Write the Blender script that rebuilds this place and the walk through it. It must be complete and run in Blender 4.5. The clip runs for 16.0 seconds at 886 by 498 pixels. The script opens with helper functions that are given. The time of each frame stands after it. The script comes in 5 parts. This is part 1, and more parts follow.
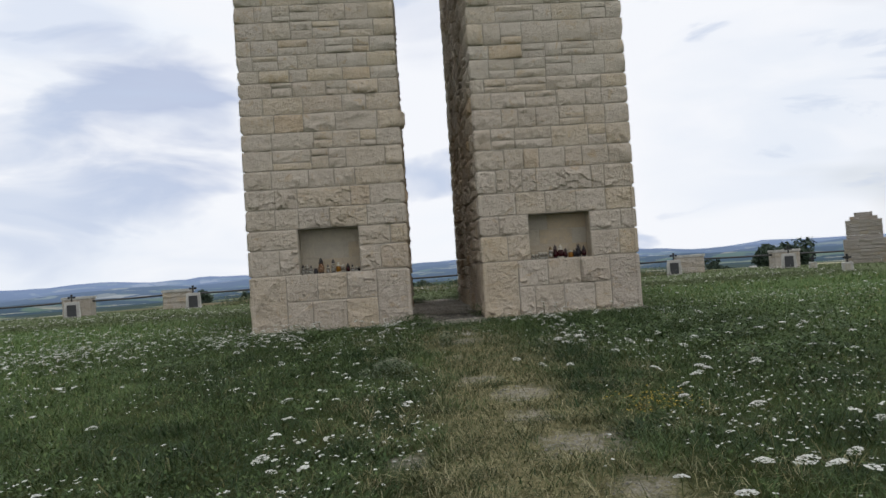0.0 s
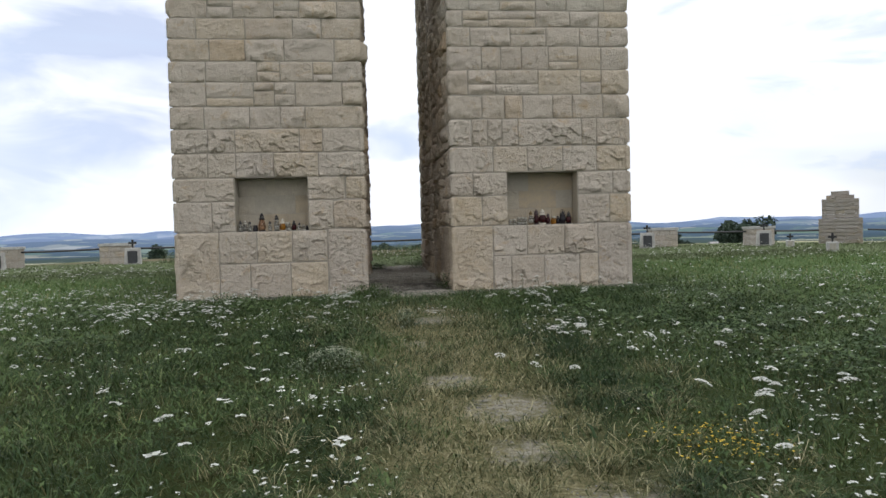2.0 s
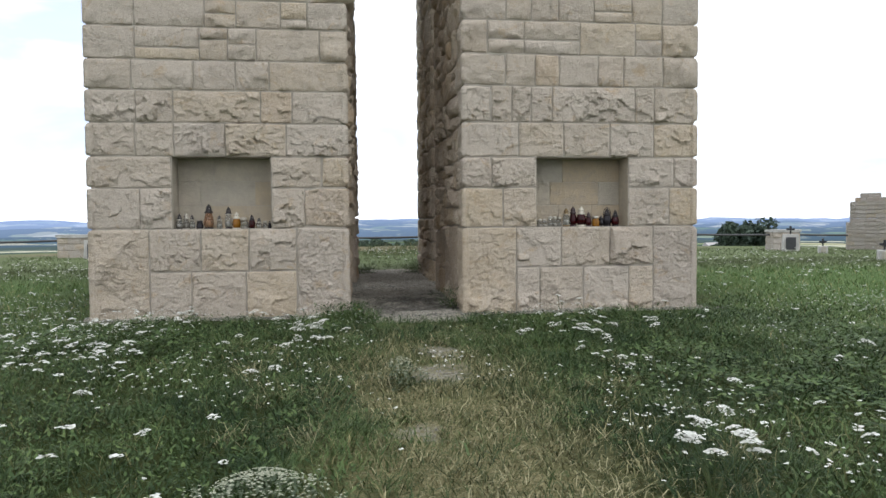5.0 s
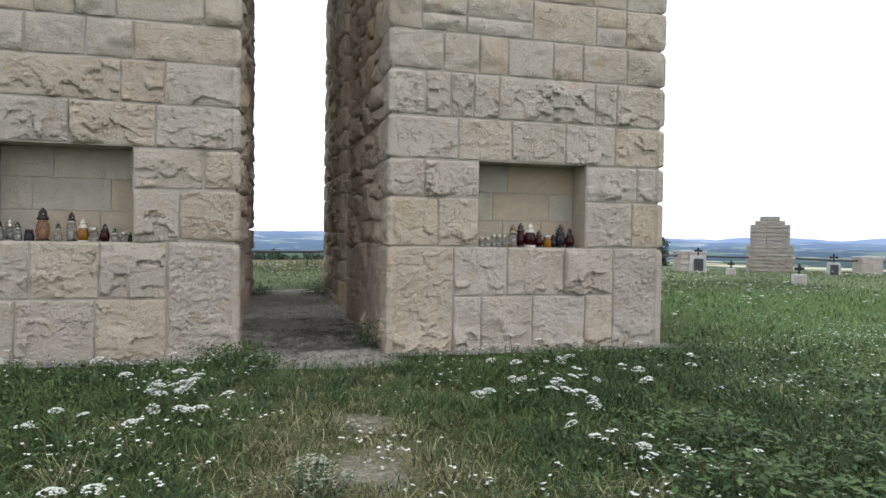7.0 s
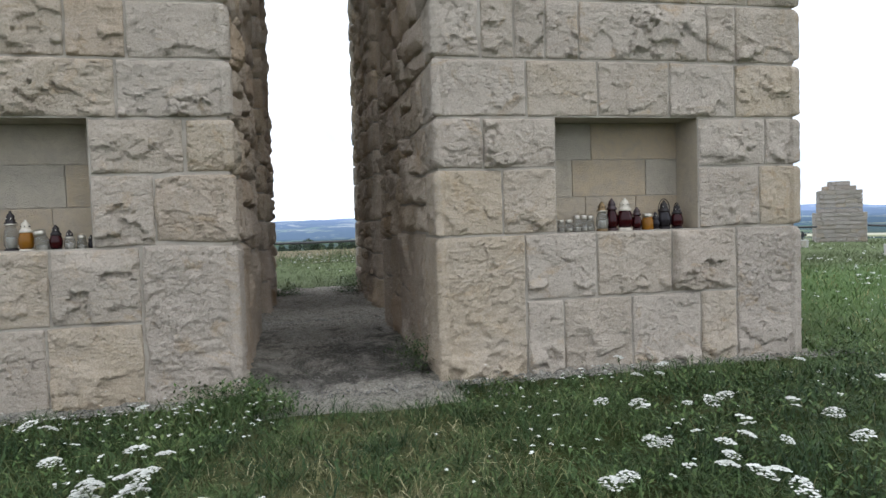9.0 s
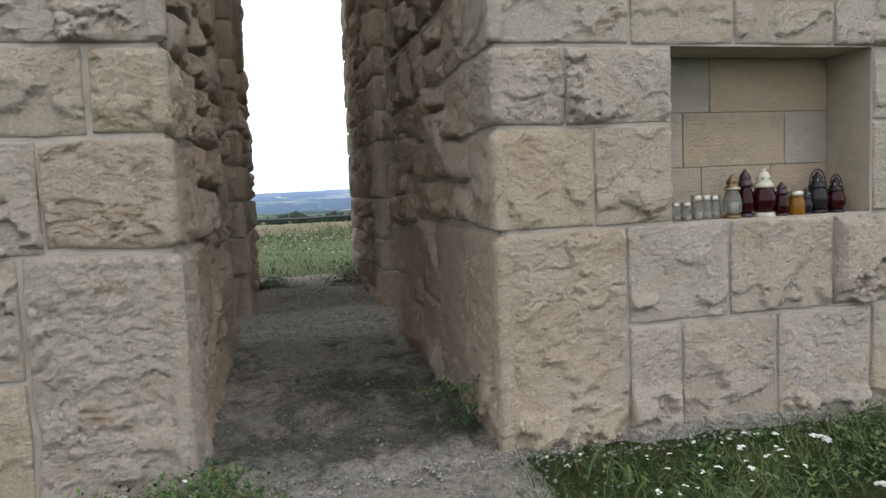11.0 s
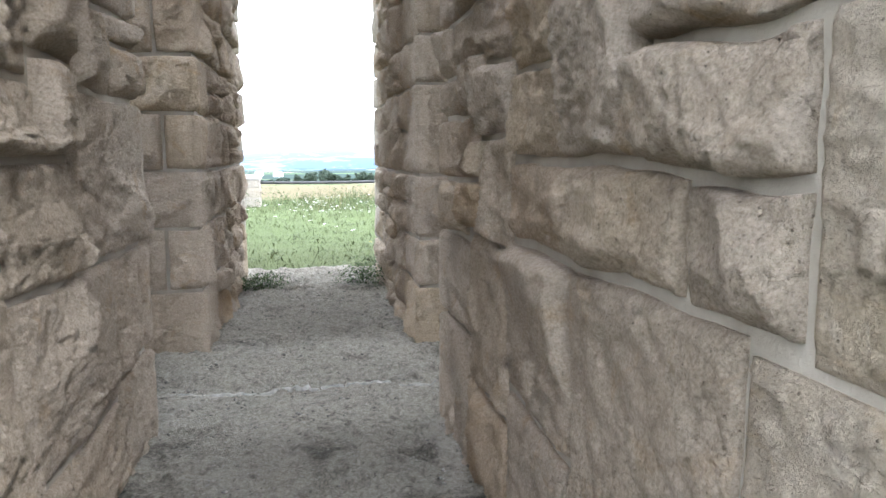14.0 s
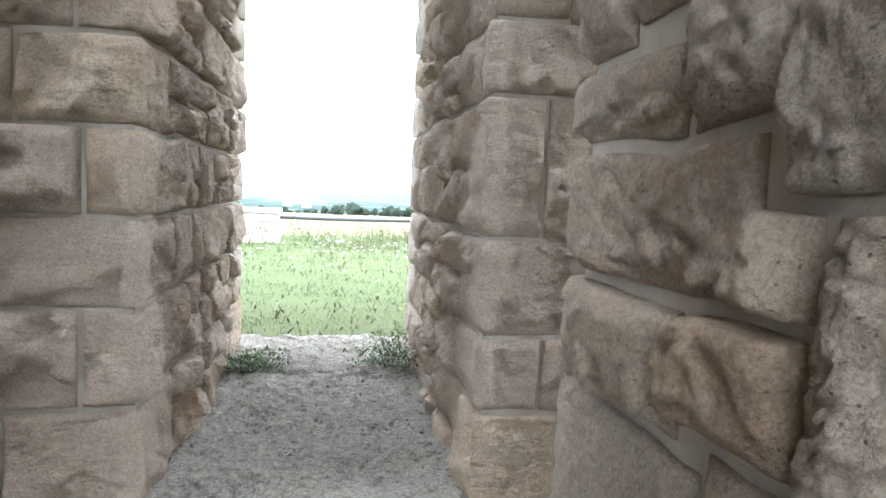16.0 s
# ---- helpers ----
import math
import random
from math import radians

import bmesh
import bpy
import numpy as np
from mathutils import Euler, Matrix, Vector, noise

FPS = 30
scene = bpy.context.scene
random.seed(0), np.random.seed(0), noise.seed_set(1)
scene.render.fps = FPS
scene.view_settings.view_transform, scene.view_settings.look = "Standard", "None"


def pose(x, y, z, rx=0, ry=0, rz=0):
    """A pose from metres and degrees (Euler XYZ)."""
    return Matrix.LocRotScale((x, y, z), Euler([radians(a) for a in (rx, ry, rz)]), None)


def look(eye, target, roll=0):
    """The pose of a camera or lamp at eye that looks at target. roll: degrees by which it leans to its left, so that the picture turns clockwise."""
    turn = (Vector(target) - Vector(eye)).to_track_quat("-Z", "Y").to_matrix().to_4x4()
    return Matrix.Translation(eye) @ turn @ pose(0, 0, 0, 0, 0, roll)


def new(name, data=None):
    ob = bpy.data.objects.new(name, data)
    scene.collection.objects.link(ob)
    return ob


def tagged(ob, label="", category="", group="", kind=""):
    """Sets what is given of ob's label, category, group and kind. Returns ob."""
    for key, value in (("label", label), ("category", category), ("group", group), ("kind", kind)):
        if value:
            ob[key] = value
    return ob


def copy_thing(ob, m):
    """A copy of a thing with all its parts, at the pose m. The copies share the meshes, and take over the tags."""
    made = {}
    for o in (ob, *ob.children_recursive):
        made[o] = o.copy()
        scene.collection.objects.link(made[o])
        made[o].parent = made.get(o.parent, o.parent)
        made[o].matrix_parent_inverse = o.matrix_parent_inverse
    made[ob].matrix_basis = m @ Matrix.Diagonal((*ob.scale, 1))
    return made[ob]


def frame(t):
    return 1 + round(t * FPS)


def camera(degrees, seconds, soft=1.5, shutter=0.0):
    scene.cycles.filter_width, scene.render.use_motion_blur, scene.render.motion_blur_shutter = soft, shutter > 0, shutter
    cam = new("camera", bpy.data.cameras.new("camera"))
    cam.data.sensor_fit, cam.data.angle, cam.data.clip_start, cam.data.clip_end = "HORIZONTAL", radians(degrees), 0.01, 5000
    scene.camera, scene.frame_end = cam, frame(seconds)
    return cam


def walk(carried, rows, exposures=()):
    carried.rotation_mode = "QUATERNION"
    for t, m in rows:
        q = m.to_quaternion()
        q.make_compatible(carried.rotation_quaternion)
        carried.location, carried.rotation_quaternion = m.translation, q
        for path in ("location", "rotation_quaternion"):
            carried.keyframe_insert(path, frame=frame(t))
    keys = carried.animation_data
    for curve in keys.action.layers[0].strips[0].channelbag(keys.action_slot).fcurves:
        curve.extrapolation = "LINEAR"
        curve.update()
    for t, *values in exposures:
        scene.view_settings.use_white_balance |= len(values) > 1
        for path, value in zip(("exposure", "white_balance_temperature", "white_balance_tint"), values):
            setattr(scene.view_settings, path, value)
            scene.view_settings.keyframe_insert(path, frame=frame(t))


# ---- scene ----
cam = camera(65.4, 16.0)
METRES, EYE, TILT, LEAN, TURN = 15.8, 1.5, 0.0, 0.0, -3.4
ROWS = [
    (0.0, 0.0, 0.0, 0.0, 0.08, 1.26, 3.83),
    (0.5, -0.0001, 0.0289, -0.0006, -1.0, -0.18, 2.65),
    (1.0, -0.004, 0.0586, 0.0008, -4.55, 0.47, 0.43),
    (1.5, -0.0031, 0.0935, 0.0002, -3.43, 1.63, -0.06),
    (2.0, -0.0005, 0.1275, -0.002, -3.0, -1.82, 1.55),
    (2.5, -0.0032, 0.159, -0.0004, -6.39, -0.48, -0.48),
    (3.0, -0.0022, 0.1904, -0.001, -4.09, -0.08, 0.44),
    (3.5, 0.0012, 0.2226, 0.0005, -3.52, -2.55, 1.75),
    (4.0, -0.0014, 0.2539, 0.0023, -4.29, -1.43, -0.22),
    (6.5, -0.0064, 0.4096, 0.0036, -2.69, -3.76, 1.81),
    (7.0, -0.0087, 0.4383, 0.0051, -11.87, -1.06, -0.85),
    (7.5, -0.0069, 0.4709, 0.0057, -13.26, -0.36, 2.26),
    (8.0, -0.004, 0.4989, 0.0058, -12.72, -1.79, 2.05),
    (8.5, -0.0052, 0.5303, 0.0074, -14.54, -1.87, -0.29),
    (9.0, -0.0009, 0.5591, 0.0071, -9.09, -2.48, 1.72),
    (9.5, 0.0004, 0.59, 0.0091, -6.38, -4.62, 0.96),
    (12.0, -0.0079, 0.7451, 0.0138, -12.23, -5.39, 3.09),
    (12.5, -0.0043, 0.777, 0.0148, -11.91, -7.83, 1.24),
    (13.0, -0.0025, 0.8101, 0.0172, -15.13, -5.78, -1.08),
    (13.5, 0.0034, 0.8401, 0.0174, -9.77, -5.0, 1.13),
    (14.0, 0.0078, 0.8703, 0.0185, -7.57, -7.98, -0.06),
    (14.5, 0.0059, 0.902, 0.021, -9.39, -8.15, -0.75),
    (15.0, 0.0078, 0.9308, 0.0209, -1.83, -5.6, 2.68),
    (15.5, 0.0089, 0.9599, 0.0211, 1.03, -6.45, 1.09),
    (16.0, 0.0069, 0.9932, 0.0221, -5.3, -5.0, -2.4),
]
EXPOSURE = [(0.0, -1.22, 6330, 10), (0.5, -1.24, 6330, 10), (1.1, -1.36, 6310, 10), (2.0, -0.91, 6250, 10), (3.0, -1.06, 6310, 10), (3.5, -0.81, 6280, 10), (7.0, -0.38, 6010, 10), (9.0, -0.38, 5920, 10), (12.0, -0.18, 6180, 10), (12.5, 0.08, 6180, 10), (13.0, 0.24, 6130, 10), (13.5, 1.14, 5940, 10), (14.5, 1.58, 5800, 10), (15.5, 1.98, 5700, 10), (16.0, 1.98, 5700, 10)]
walk(cam, [(t, pose(0, 0, EYE, TILT, LEAN, TURN) @ pose(METRES * x, METRES * y, METRES * z, 90 + pitch, roll, yaw)) for t, x, y, z, yaw, pitch, roll in ROWS], EXPOSURE)

# ---- world, sun, exposure ----
world = bpy.data.worlds.new("overcast_sky")
scene.world = world
world.use_nodes = True
SUN_EL, SUN_AZ = radians(50), radians(148)


def build_sky():
    nt = world.node_tree
    nt.nodes.clear()
    out = nt.nodes.new("ShaderNodeOutputWorld")
    bg = nt.nodes.new("ShaderNodeBackground")
    bg.inputs["Strength"].default_value = 0.12
    sky = nt.nodes.new("ShaderNodeTexSky")
    sky.sky_type = "NISHITA"
    sky.sun_disc = False
    sky.sun_elevation, sky.sun_rotation = SUN_EL, SUN_AZ
    co = nt.nodes.new("ShaderNodeTexCoord")
    stretch = nt.nodes.new("ShaderNodeMapping")
    stretch.inputs["Scale"].default_value = (1.0, 1.0, 3.2)
    stretch.inputs["Location"].default_value = (0.35, 0.1, 0.55)
    big = nt.nodes.new("ShaderNodeTexNoise")
    big.inputs["Scale"].default_value = 2.3
    big.inputs["Detail"].default_value = 6
    big.inputs["Roughness"].default_value = 0.5
    big.inputs["Distortion"].default_value = 0.3
    ramp = nt.nodes.new("ShaderNodeValToRGB")
    e = ramp.color_ramp.elements
    e[0].position, e[0].color = 0.33, (16.8, 17.6, 18.9, 1)
    e[1].position, e[1].color = 0.47, (18.5, 18.6, 19.0, 1)
    mid = ramp.color_ramp.elements.new(0.39)
    mid.color = (18.0, 18.4, 19.0, 1)
    veil = nt.nodes.new("ShaderNodeTexNoise")
    veil.inputs["Scale"].default_value = 1.4
    veil.inputs["Detail"].default_value = 4
    cover = nt.nodes.new("ShaderNodeMapRange")
    cover.inputs["From Min"].default_value, cover.inputs["From Max"].default_value = 0.3, 0.42
    cover.inputs["To Min"].default_value, cover.inputs["To Max"].default_value = 0.55, 0.97
    mix = nt.nodes.new("ShaderNodeMix")
    mix.data_type = "RGBA"
    L = nt.links.new
    L(co.outputs["Generated"], stretch.inputs["Vector"])
    L(stretch.outputs["Vector"], big.inputs["Vector"])
    L(stretch.outputs["Vector"], veil.inputs["Vector"])
    L(big.outputs["Fac"], ramp.inputs["Fac"])
    L(veil.outputs["Fac"], cover.inputs["Value"])
    L(cover.outputs["Result"], mix.inputs["Factor"])
    L(sky.outputs["Color"], mix.inputs["A"])
    L(ramp.outputs["Color"], mix.inputs["B"])
    last = mix.outputs["Result"]
    puff = nt.nodes.new("ShaderNodeTexNoise")
    puff.inputs["Scale"].default_value = 5.0
    puff.inputs["Detail"].default_value = 7
    puff.inputs["Distortion"].default_value = 0.5
    L(stretch.outputs["Vector"], puff.inputs["Vector"])
    # cloud banks: azimuth, elevation, cosine of the reach, depth of grey
    for az, el, reach, depth in ((-19, 11, 0.984, 0.85), (-27, 7, 0.990, 0.5), (-24, 19, 0.992, 0.25), (27, 9, 0.985, 0.2), (3, 21, 0.994, 0.3), (-26, 1, 0.95, 0.35), (40, 4, 0.95, 0.2)):
        a, b = radians(az), radians(el)
        dot = nt.nodes.new("ShaderNodeVectorMath")
        dot.operation = "DOT_PRODUCT"
        L(co.outputs["Generated"], dot.inputs[0])
        dot.inputs[1].default_value = (math.sin(a) * math.cos(b), math.cos(a) * math.cos(b), math.sin(b))
        rim = nt.nodes.new("ShaderNodeMapRange")
        rim.interpolation_type = "SMOOTHSTEP"
        rim.inputs["From Min"].default_value, rim.inputs["From Max"].default_value = reach, 1.0
        rim.inputs["To Max"].default_value = 0.34
        L(dot.outputs["Value"], rim.inputs["Value"])
        add = nt.nodes.new("ShaderNodeMath")
        add.operation = "ADD"
        L(rim.outputs["Result"], add.inputs[0])
        L(puff.outputs["Fac"], add.inputs[1])
        cut = nt.nodes.new("ShaderNodeMapRange")
        cut.inputs["From Min"].default_value, cut.inputs["From Max"].default_value = 0.62, 0.86
        cut.inputs["To Max"].default_value = depth
        L(add.outputs[0], cut.inputs["Value"])
        m2 = nt.nodes.new("ShaderNodeMix")
        m2.data_type = "RGBA"
        L(cut.outputs["Result"], m2.inputs["Factor"])
        L(last, m2.inputs["A"])
        m2.inputs["B"].default_value = (9.0, 10.3, 13.6, 1) if az < 20 and el > 2 else (12.0, 13.8, 16.4, 1)
        last = m2.outputs["Result"]
    L(last, bg.inputs["Color"])
    L(bg.outputs["Background"], out.inputs["Surface"])


build_sky()
sun = new("sun", bpy.data.lights.new("sun", "SUN"))
sun.data.energy, sun.data.angle, sun.data.color = 0.8, radians(10), (1.0, 0.95, 0.88)
sun_to = Vector((math.sin(SUN_AZ) * math.cos(SUN_EL), math.cos(SUN_AZ) * math.cos(SUN_EL), math.sin(SUN_EL)))
sun.matrix_world = look(sun_to * 60, (0, 0, 0))

# ---- materials ----


class Mat:
    """A node material with short ways to add nodes."""

    def __init__(self, name, rough=0.85, spec=0.3):
        self.m = bpy.data.materials.new(name)
        self.m.use_nodes = True
        self.nt = self.m.node_tree
        self.b = self.nt.nodes["Principled BSDF"]
        self.b.inputs["Roughness"].default_value = rough
        self.b.inputs["Specular IOR Level"].default_value = spec
        self.co = self.nt.nodes.new("ShaderNodeTexCoord").outputs["Object"]
        self.pos = self.nt.nodes.new("ShaderNodeNewGeometry").outputs["Position"]

    def node(self, kind):
        return self.nt.nodes.new(kind)

    def plug(self, sock, val):
        if isinstance(val, bpy.types.NodeSocket):
            self.nt.links.new(val, sock)
        elif isinstance(val, tuple) and len(val) == 3 and sock.type == "RGBA":
            sock.default_value = (*val, 1)
        else:
            sock.default_value = val

    def noise(self, scale, detail=4, rough=0.55, dist=0.0, co=None, stretch=None):
        src = co or self.pos
        if stretch:
            mp = self.node("ShaderNodeMapping")
            mp.inputs["Scale"].default_value = stretch
            self.plug(mp.inputs["Vector"], src)
            src = mp.outputs["Vector"]
        n = self.node("ShaderNodeTexNoise")
        self.plug(n.inputs["Vector"], src)
        for k, v in (("Scale", scale), ("Detail", detail), ("Roughness", rough), ("Distortion", dist)):
            n.inputs[k].default_value = v
        return n.outputs["Fac"]

    def ridged(self, scale, detail=8, rough=0.6, stretch=None):
        f = self.noise(scale, detail, rough, 0.3, stretch=stretch)
        f.node.noise_type = "RIDGED_MULTIFRACTAL"
        f.node.normalize = True
        return f

    def voronoi(self, scale, co=None, out="Distance", feature="F1"):
        n = self.node("ShaderNodeTexVoronoi")
        n.feature = feature
        self.plug(n.inputs["Vector"], co or self.pos)
        n.inputs["Scale"].default_value = scale
        return n.outputs[out]

    def span(self, fac, a, b, lo=0.0, hi=1.0):
        n = self.node("ShaderNodeMapRange")
        self.plug(n.inputs["Value"], fac)
        for k, v in (("From Min", a), ("From Max", b), ("To Min", lo), ("To Max", hi)):
            n.inputs[k].default_value = v
        return n.outputs["Result"]

    def math(self, op, a, b=0.0):
        n = self.node("ShaderNodeMath")
        n.operation = op
        self.plug(n.inputs[0], a)
        self.plug(n.inputs[1], b)
        return n.outputs[0]

    def mix(self, fac, a, b, blend="MIX"):
        n = self.node("ShaderNodeMix")
        n.data_type, n.blend_type = "RGBA", blend
        self.plug(n.inputs["Factor"], fac)
        self.plug(n.inputs["A"], a)
        self.plug(n.inputs["B"], b)
        return n.outputs["Result"]

    def ramp(self, fac, stops):
        n = self.node("ShaderNodeValToRGB")
        els = n.color_ramp.elements
        while len(els) < len(stops):
            els.new(0.5)
        for el, (p, c) in zip(els, stops):
            el.position, el.color = p, (*c, 1)
        self.plug(n.inputs["Fac"], fac)
        return n.outputs["Color"]

    def xyz(self, src=None):
        n = self.node("ShaderNodeSeparateXYZ")
        self.plug(n.inputs[0], src or self.pos)
        return n.outputs

    def random(self, island=False):
        if island:
            return self.node("ShaderNodeNewGeometry").outputs["Random Per Island"]
        return self.node("ShaderNodeObjectInfo").outputs["Random"]

    def colour(self, c):
        self.plug(self.b.inputs["Base Color"], c)
        return self

    def bump(self, h, strength=0.5, dist=0.02):
        n = self.node("ShaderNodeBump")
        n.inputs["Strength"].default_value, n.inputs["Distance"].default_value = strength, dist
        self.plug(n.inputs["Height"], h)
        last = self.b.inputs["Normal"]
        if last.is_linked:
            self.nt.links.new(last.links[0].from_socket, n.inputs["Normal"])
        self.nt.links.new(n.outputs["Normal"], last)
        return self


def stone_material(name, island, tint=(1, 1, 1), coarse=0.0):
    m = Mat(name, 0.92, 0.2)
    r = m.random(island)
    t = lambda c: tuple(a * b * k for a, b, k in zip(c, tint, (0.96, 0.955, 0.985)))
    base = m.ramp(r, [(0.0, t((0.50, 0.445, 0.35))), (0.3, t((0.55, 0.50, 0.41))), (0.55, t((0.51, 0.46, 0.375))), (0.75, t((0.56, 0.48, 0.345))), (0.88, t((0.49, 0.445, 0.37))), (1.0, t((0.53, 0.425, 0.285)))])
    broad = m.noise(2.1, 5, 0.6, 0.6)
    c = m.mix(m.span(broad, 0.42, 0.7, 0, 0.55), base, t((0.60, 0.545, 0.45)))
    ochre = m.noise(3.7, 6, 0.65, 1.2)
    c = m.mix(m.span(ochre, 0.56, 0.72, 0, 0.6), c, t((0.47, 0.33, 0.165)))
    grey = m.noise(5.5, 7, 0.7, 0.4)
    c = m.mix(m.span(grey, 0.56, 0.80, 0, 0.34), c, t((0.30, 0.258, 0.205)))
    grain = m.noise(60, 5, 0.75)
    c = m.mix(m.span(grain, 0.25, 0.75, 0.0, 1.0), m.mix(1.0, c, (0.80, 0.79, 0.775), "MULTIPLY"), m.mix(1.0, c, (1.15, 1.15, 1.145), "MULTIPLY"))
    if coarse:
        speck = m.noise(105, 4, 0.8)
        c = m.mix(m.span(speck, 0.50, 0.64, 0, coarse), c, t((0.27, 0.22, 0.155)))
        c = m.mix(m.span(speck, 0.48, 0.36, 0, coarse * 0.7), c, t((0.74, 0.67, 0.56)))
        rind = m.noise(8.5, 7, 0.75, 0.9)
        c = m.mix(m.span(rind, 0.54, 0.70, 0, coarse * 0.5), c, t((0.36, 0.29, 0.20)))
    mottle = m.noise(15, 8, 0.78, 0.7)
    c = m.mix(m.span(mottle, 0.53, 0.66, 0, 0.28), c, t((0.36, 0.285, 0.19)))
    c = m.mix(m.span(mottle, 0.46, 0.34, 0, 0.35), c, t((0.66, 0.61, 0.52)))
    # dark cracks and pits: grime, with relief shade painted into the colour
    crevice = m.ridged(9, 6, 0.55, (1, 1, 1.6))
    c = m.mix(m.math("MULTIPLY", m.span(crevice, 0.62, 0.8, 0, 0.5), m.span(broad, 0.4, 0.6, 1, 0)), c, t((0.25, 0.20, 0.14)))
    hair = m.ridged(24, 6, 0.6, (1, 1, 1.9))
    c = m.mix(m.math("MULTIPLY", m.span(hair, 0.66, 0.82, 0, 0.75), m.span(m.noise(4.5, 4, 0.6), 0.44, 0.58)), c, t((0.22, 0.175, 0.12)))
    pits = m.voronoi(46)
    pit = m.math("MULTIPLY", m.span(pits, 0.06, 0.16, 1, 0), m.span(m.noise(7, 4), 0.42, 0.53))
    c = m.mix(m.math("MULTIPLY", pit, 0.7), c, (0.16, 0.13, 0.10))
    m.colour(c)
    # chisel facets: creased cells in warped space, then ledges, then grain
    warp = m.node("ShaderNodeTexNoise")
    m.plug(warp.inputs["Vector"], m.pos)
    warp.inputs["Scale"].default_value, warp.inputs["Detail"].default_value = 7.0, 4.0
    shift = m.node("ShaderNodeVectorMath")
    shift.operation = "MULTIPLY_ADD"
    m.plug(shift.inputs[0], warp.outputs["Color"])
    shift.inputs[1].default_value = (0.10, 0.10, 0.07)
    m.plug(shift.inputs[2], m.pos)
    flat = m.node("ShaderNodeMapping")
    flat.inputs["Scale"].default_value = (1, 1, 1.7)
    m.plug(flat.inputs["Vector"], shift.outputs[0])
    f1 = m.voronoi(8, flat.outputs["Vector"])
    f2 = m.voronoi(21, flat.outputs["Vector"])
    hewn = m.span(m.noise(3.4, 5, 0.6, 0.5), 0.43, 0.58, 0.10, 1.0)
    m.bump(m.math("MULTIPLY", f1, hewn), 0.3, 0.05)
    m.bump(m.math("MULTIPLY", f2, hewn), 0.35, 0.022)
    m.bump(m.math("MULTIPLY", m.ridged(5.5, 9, 0.62, (1, 1, 1.8)), hewn), 0.75, 0.035)
    m.bump(m.noise(34, 10, 0.85), 1.0, 0.022)
    m.bump(m.math("MULTIPLY", pit, -1.0), 1.0, 0.016)
    m.bump(m.math("MULTIPLY", hair, -1.0), 0.7, 0.014)
    m.bump(grain, 0.8, 0.010)
    return m.m


def mortar_material():
    m = Mat("lime_mortar", 0.95, 0.15)
    n = m.noise(6, 6, 0.65)
    c = m.ramp(n, [(0.3, (0.31, 0.275, 0.225)), (0.55, (0.38, 0.345, 0.29)), (0.75, (0.43, 0.395, 0.335))])
    m.colour(c)
    m.bump(m.noise(45, 6, 0.7), 0.5, 0.01)
    return m.m


def plain(name, col, rough=0.7, spec=0.3, vary=0.15, scale=12, metal=0.0, bump=0.2):
    m = Mat(name, rough, spec)
    n = m.noise(scale, 5, 0.6, co=m.co)
    m.colour(m.ramp(n, [(0.3, tuple(x * (1 - vary) for x in col)), (0.7, tuple(min(1, x * (1 + vary)) for x in col))]))
    m.b.inputs["Metallic"].default_value = metal
    if bump:
        m.bump(m.noise(scale * 6, 4, co=m.co), bump, 0.004)
    return m.m


BARE = ((1.18, 4.95, 0.42), (0.98, 5.85, 0.26), (-0.07, 4.75, 0.2), (1.1, 6.75, 0.38), (0.74, 7.6, 0.3), (0.9, 10.7, 0.34), (1.0, 11.6, 0.26), (0.6, 9.2, 0.2), (1.3, 3.9, 0.25))


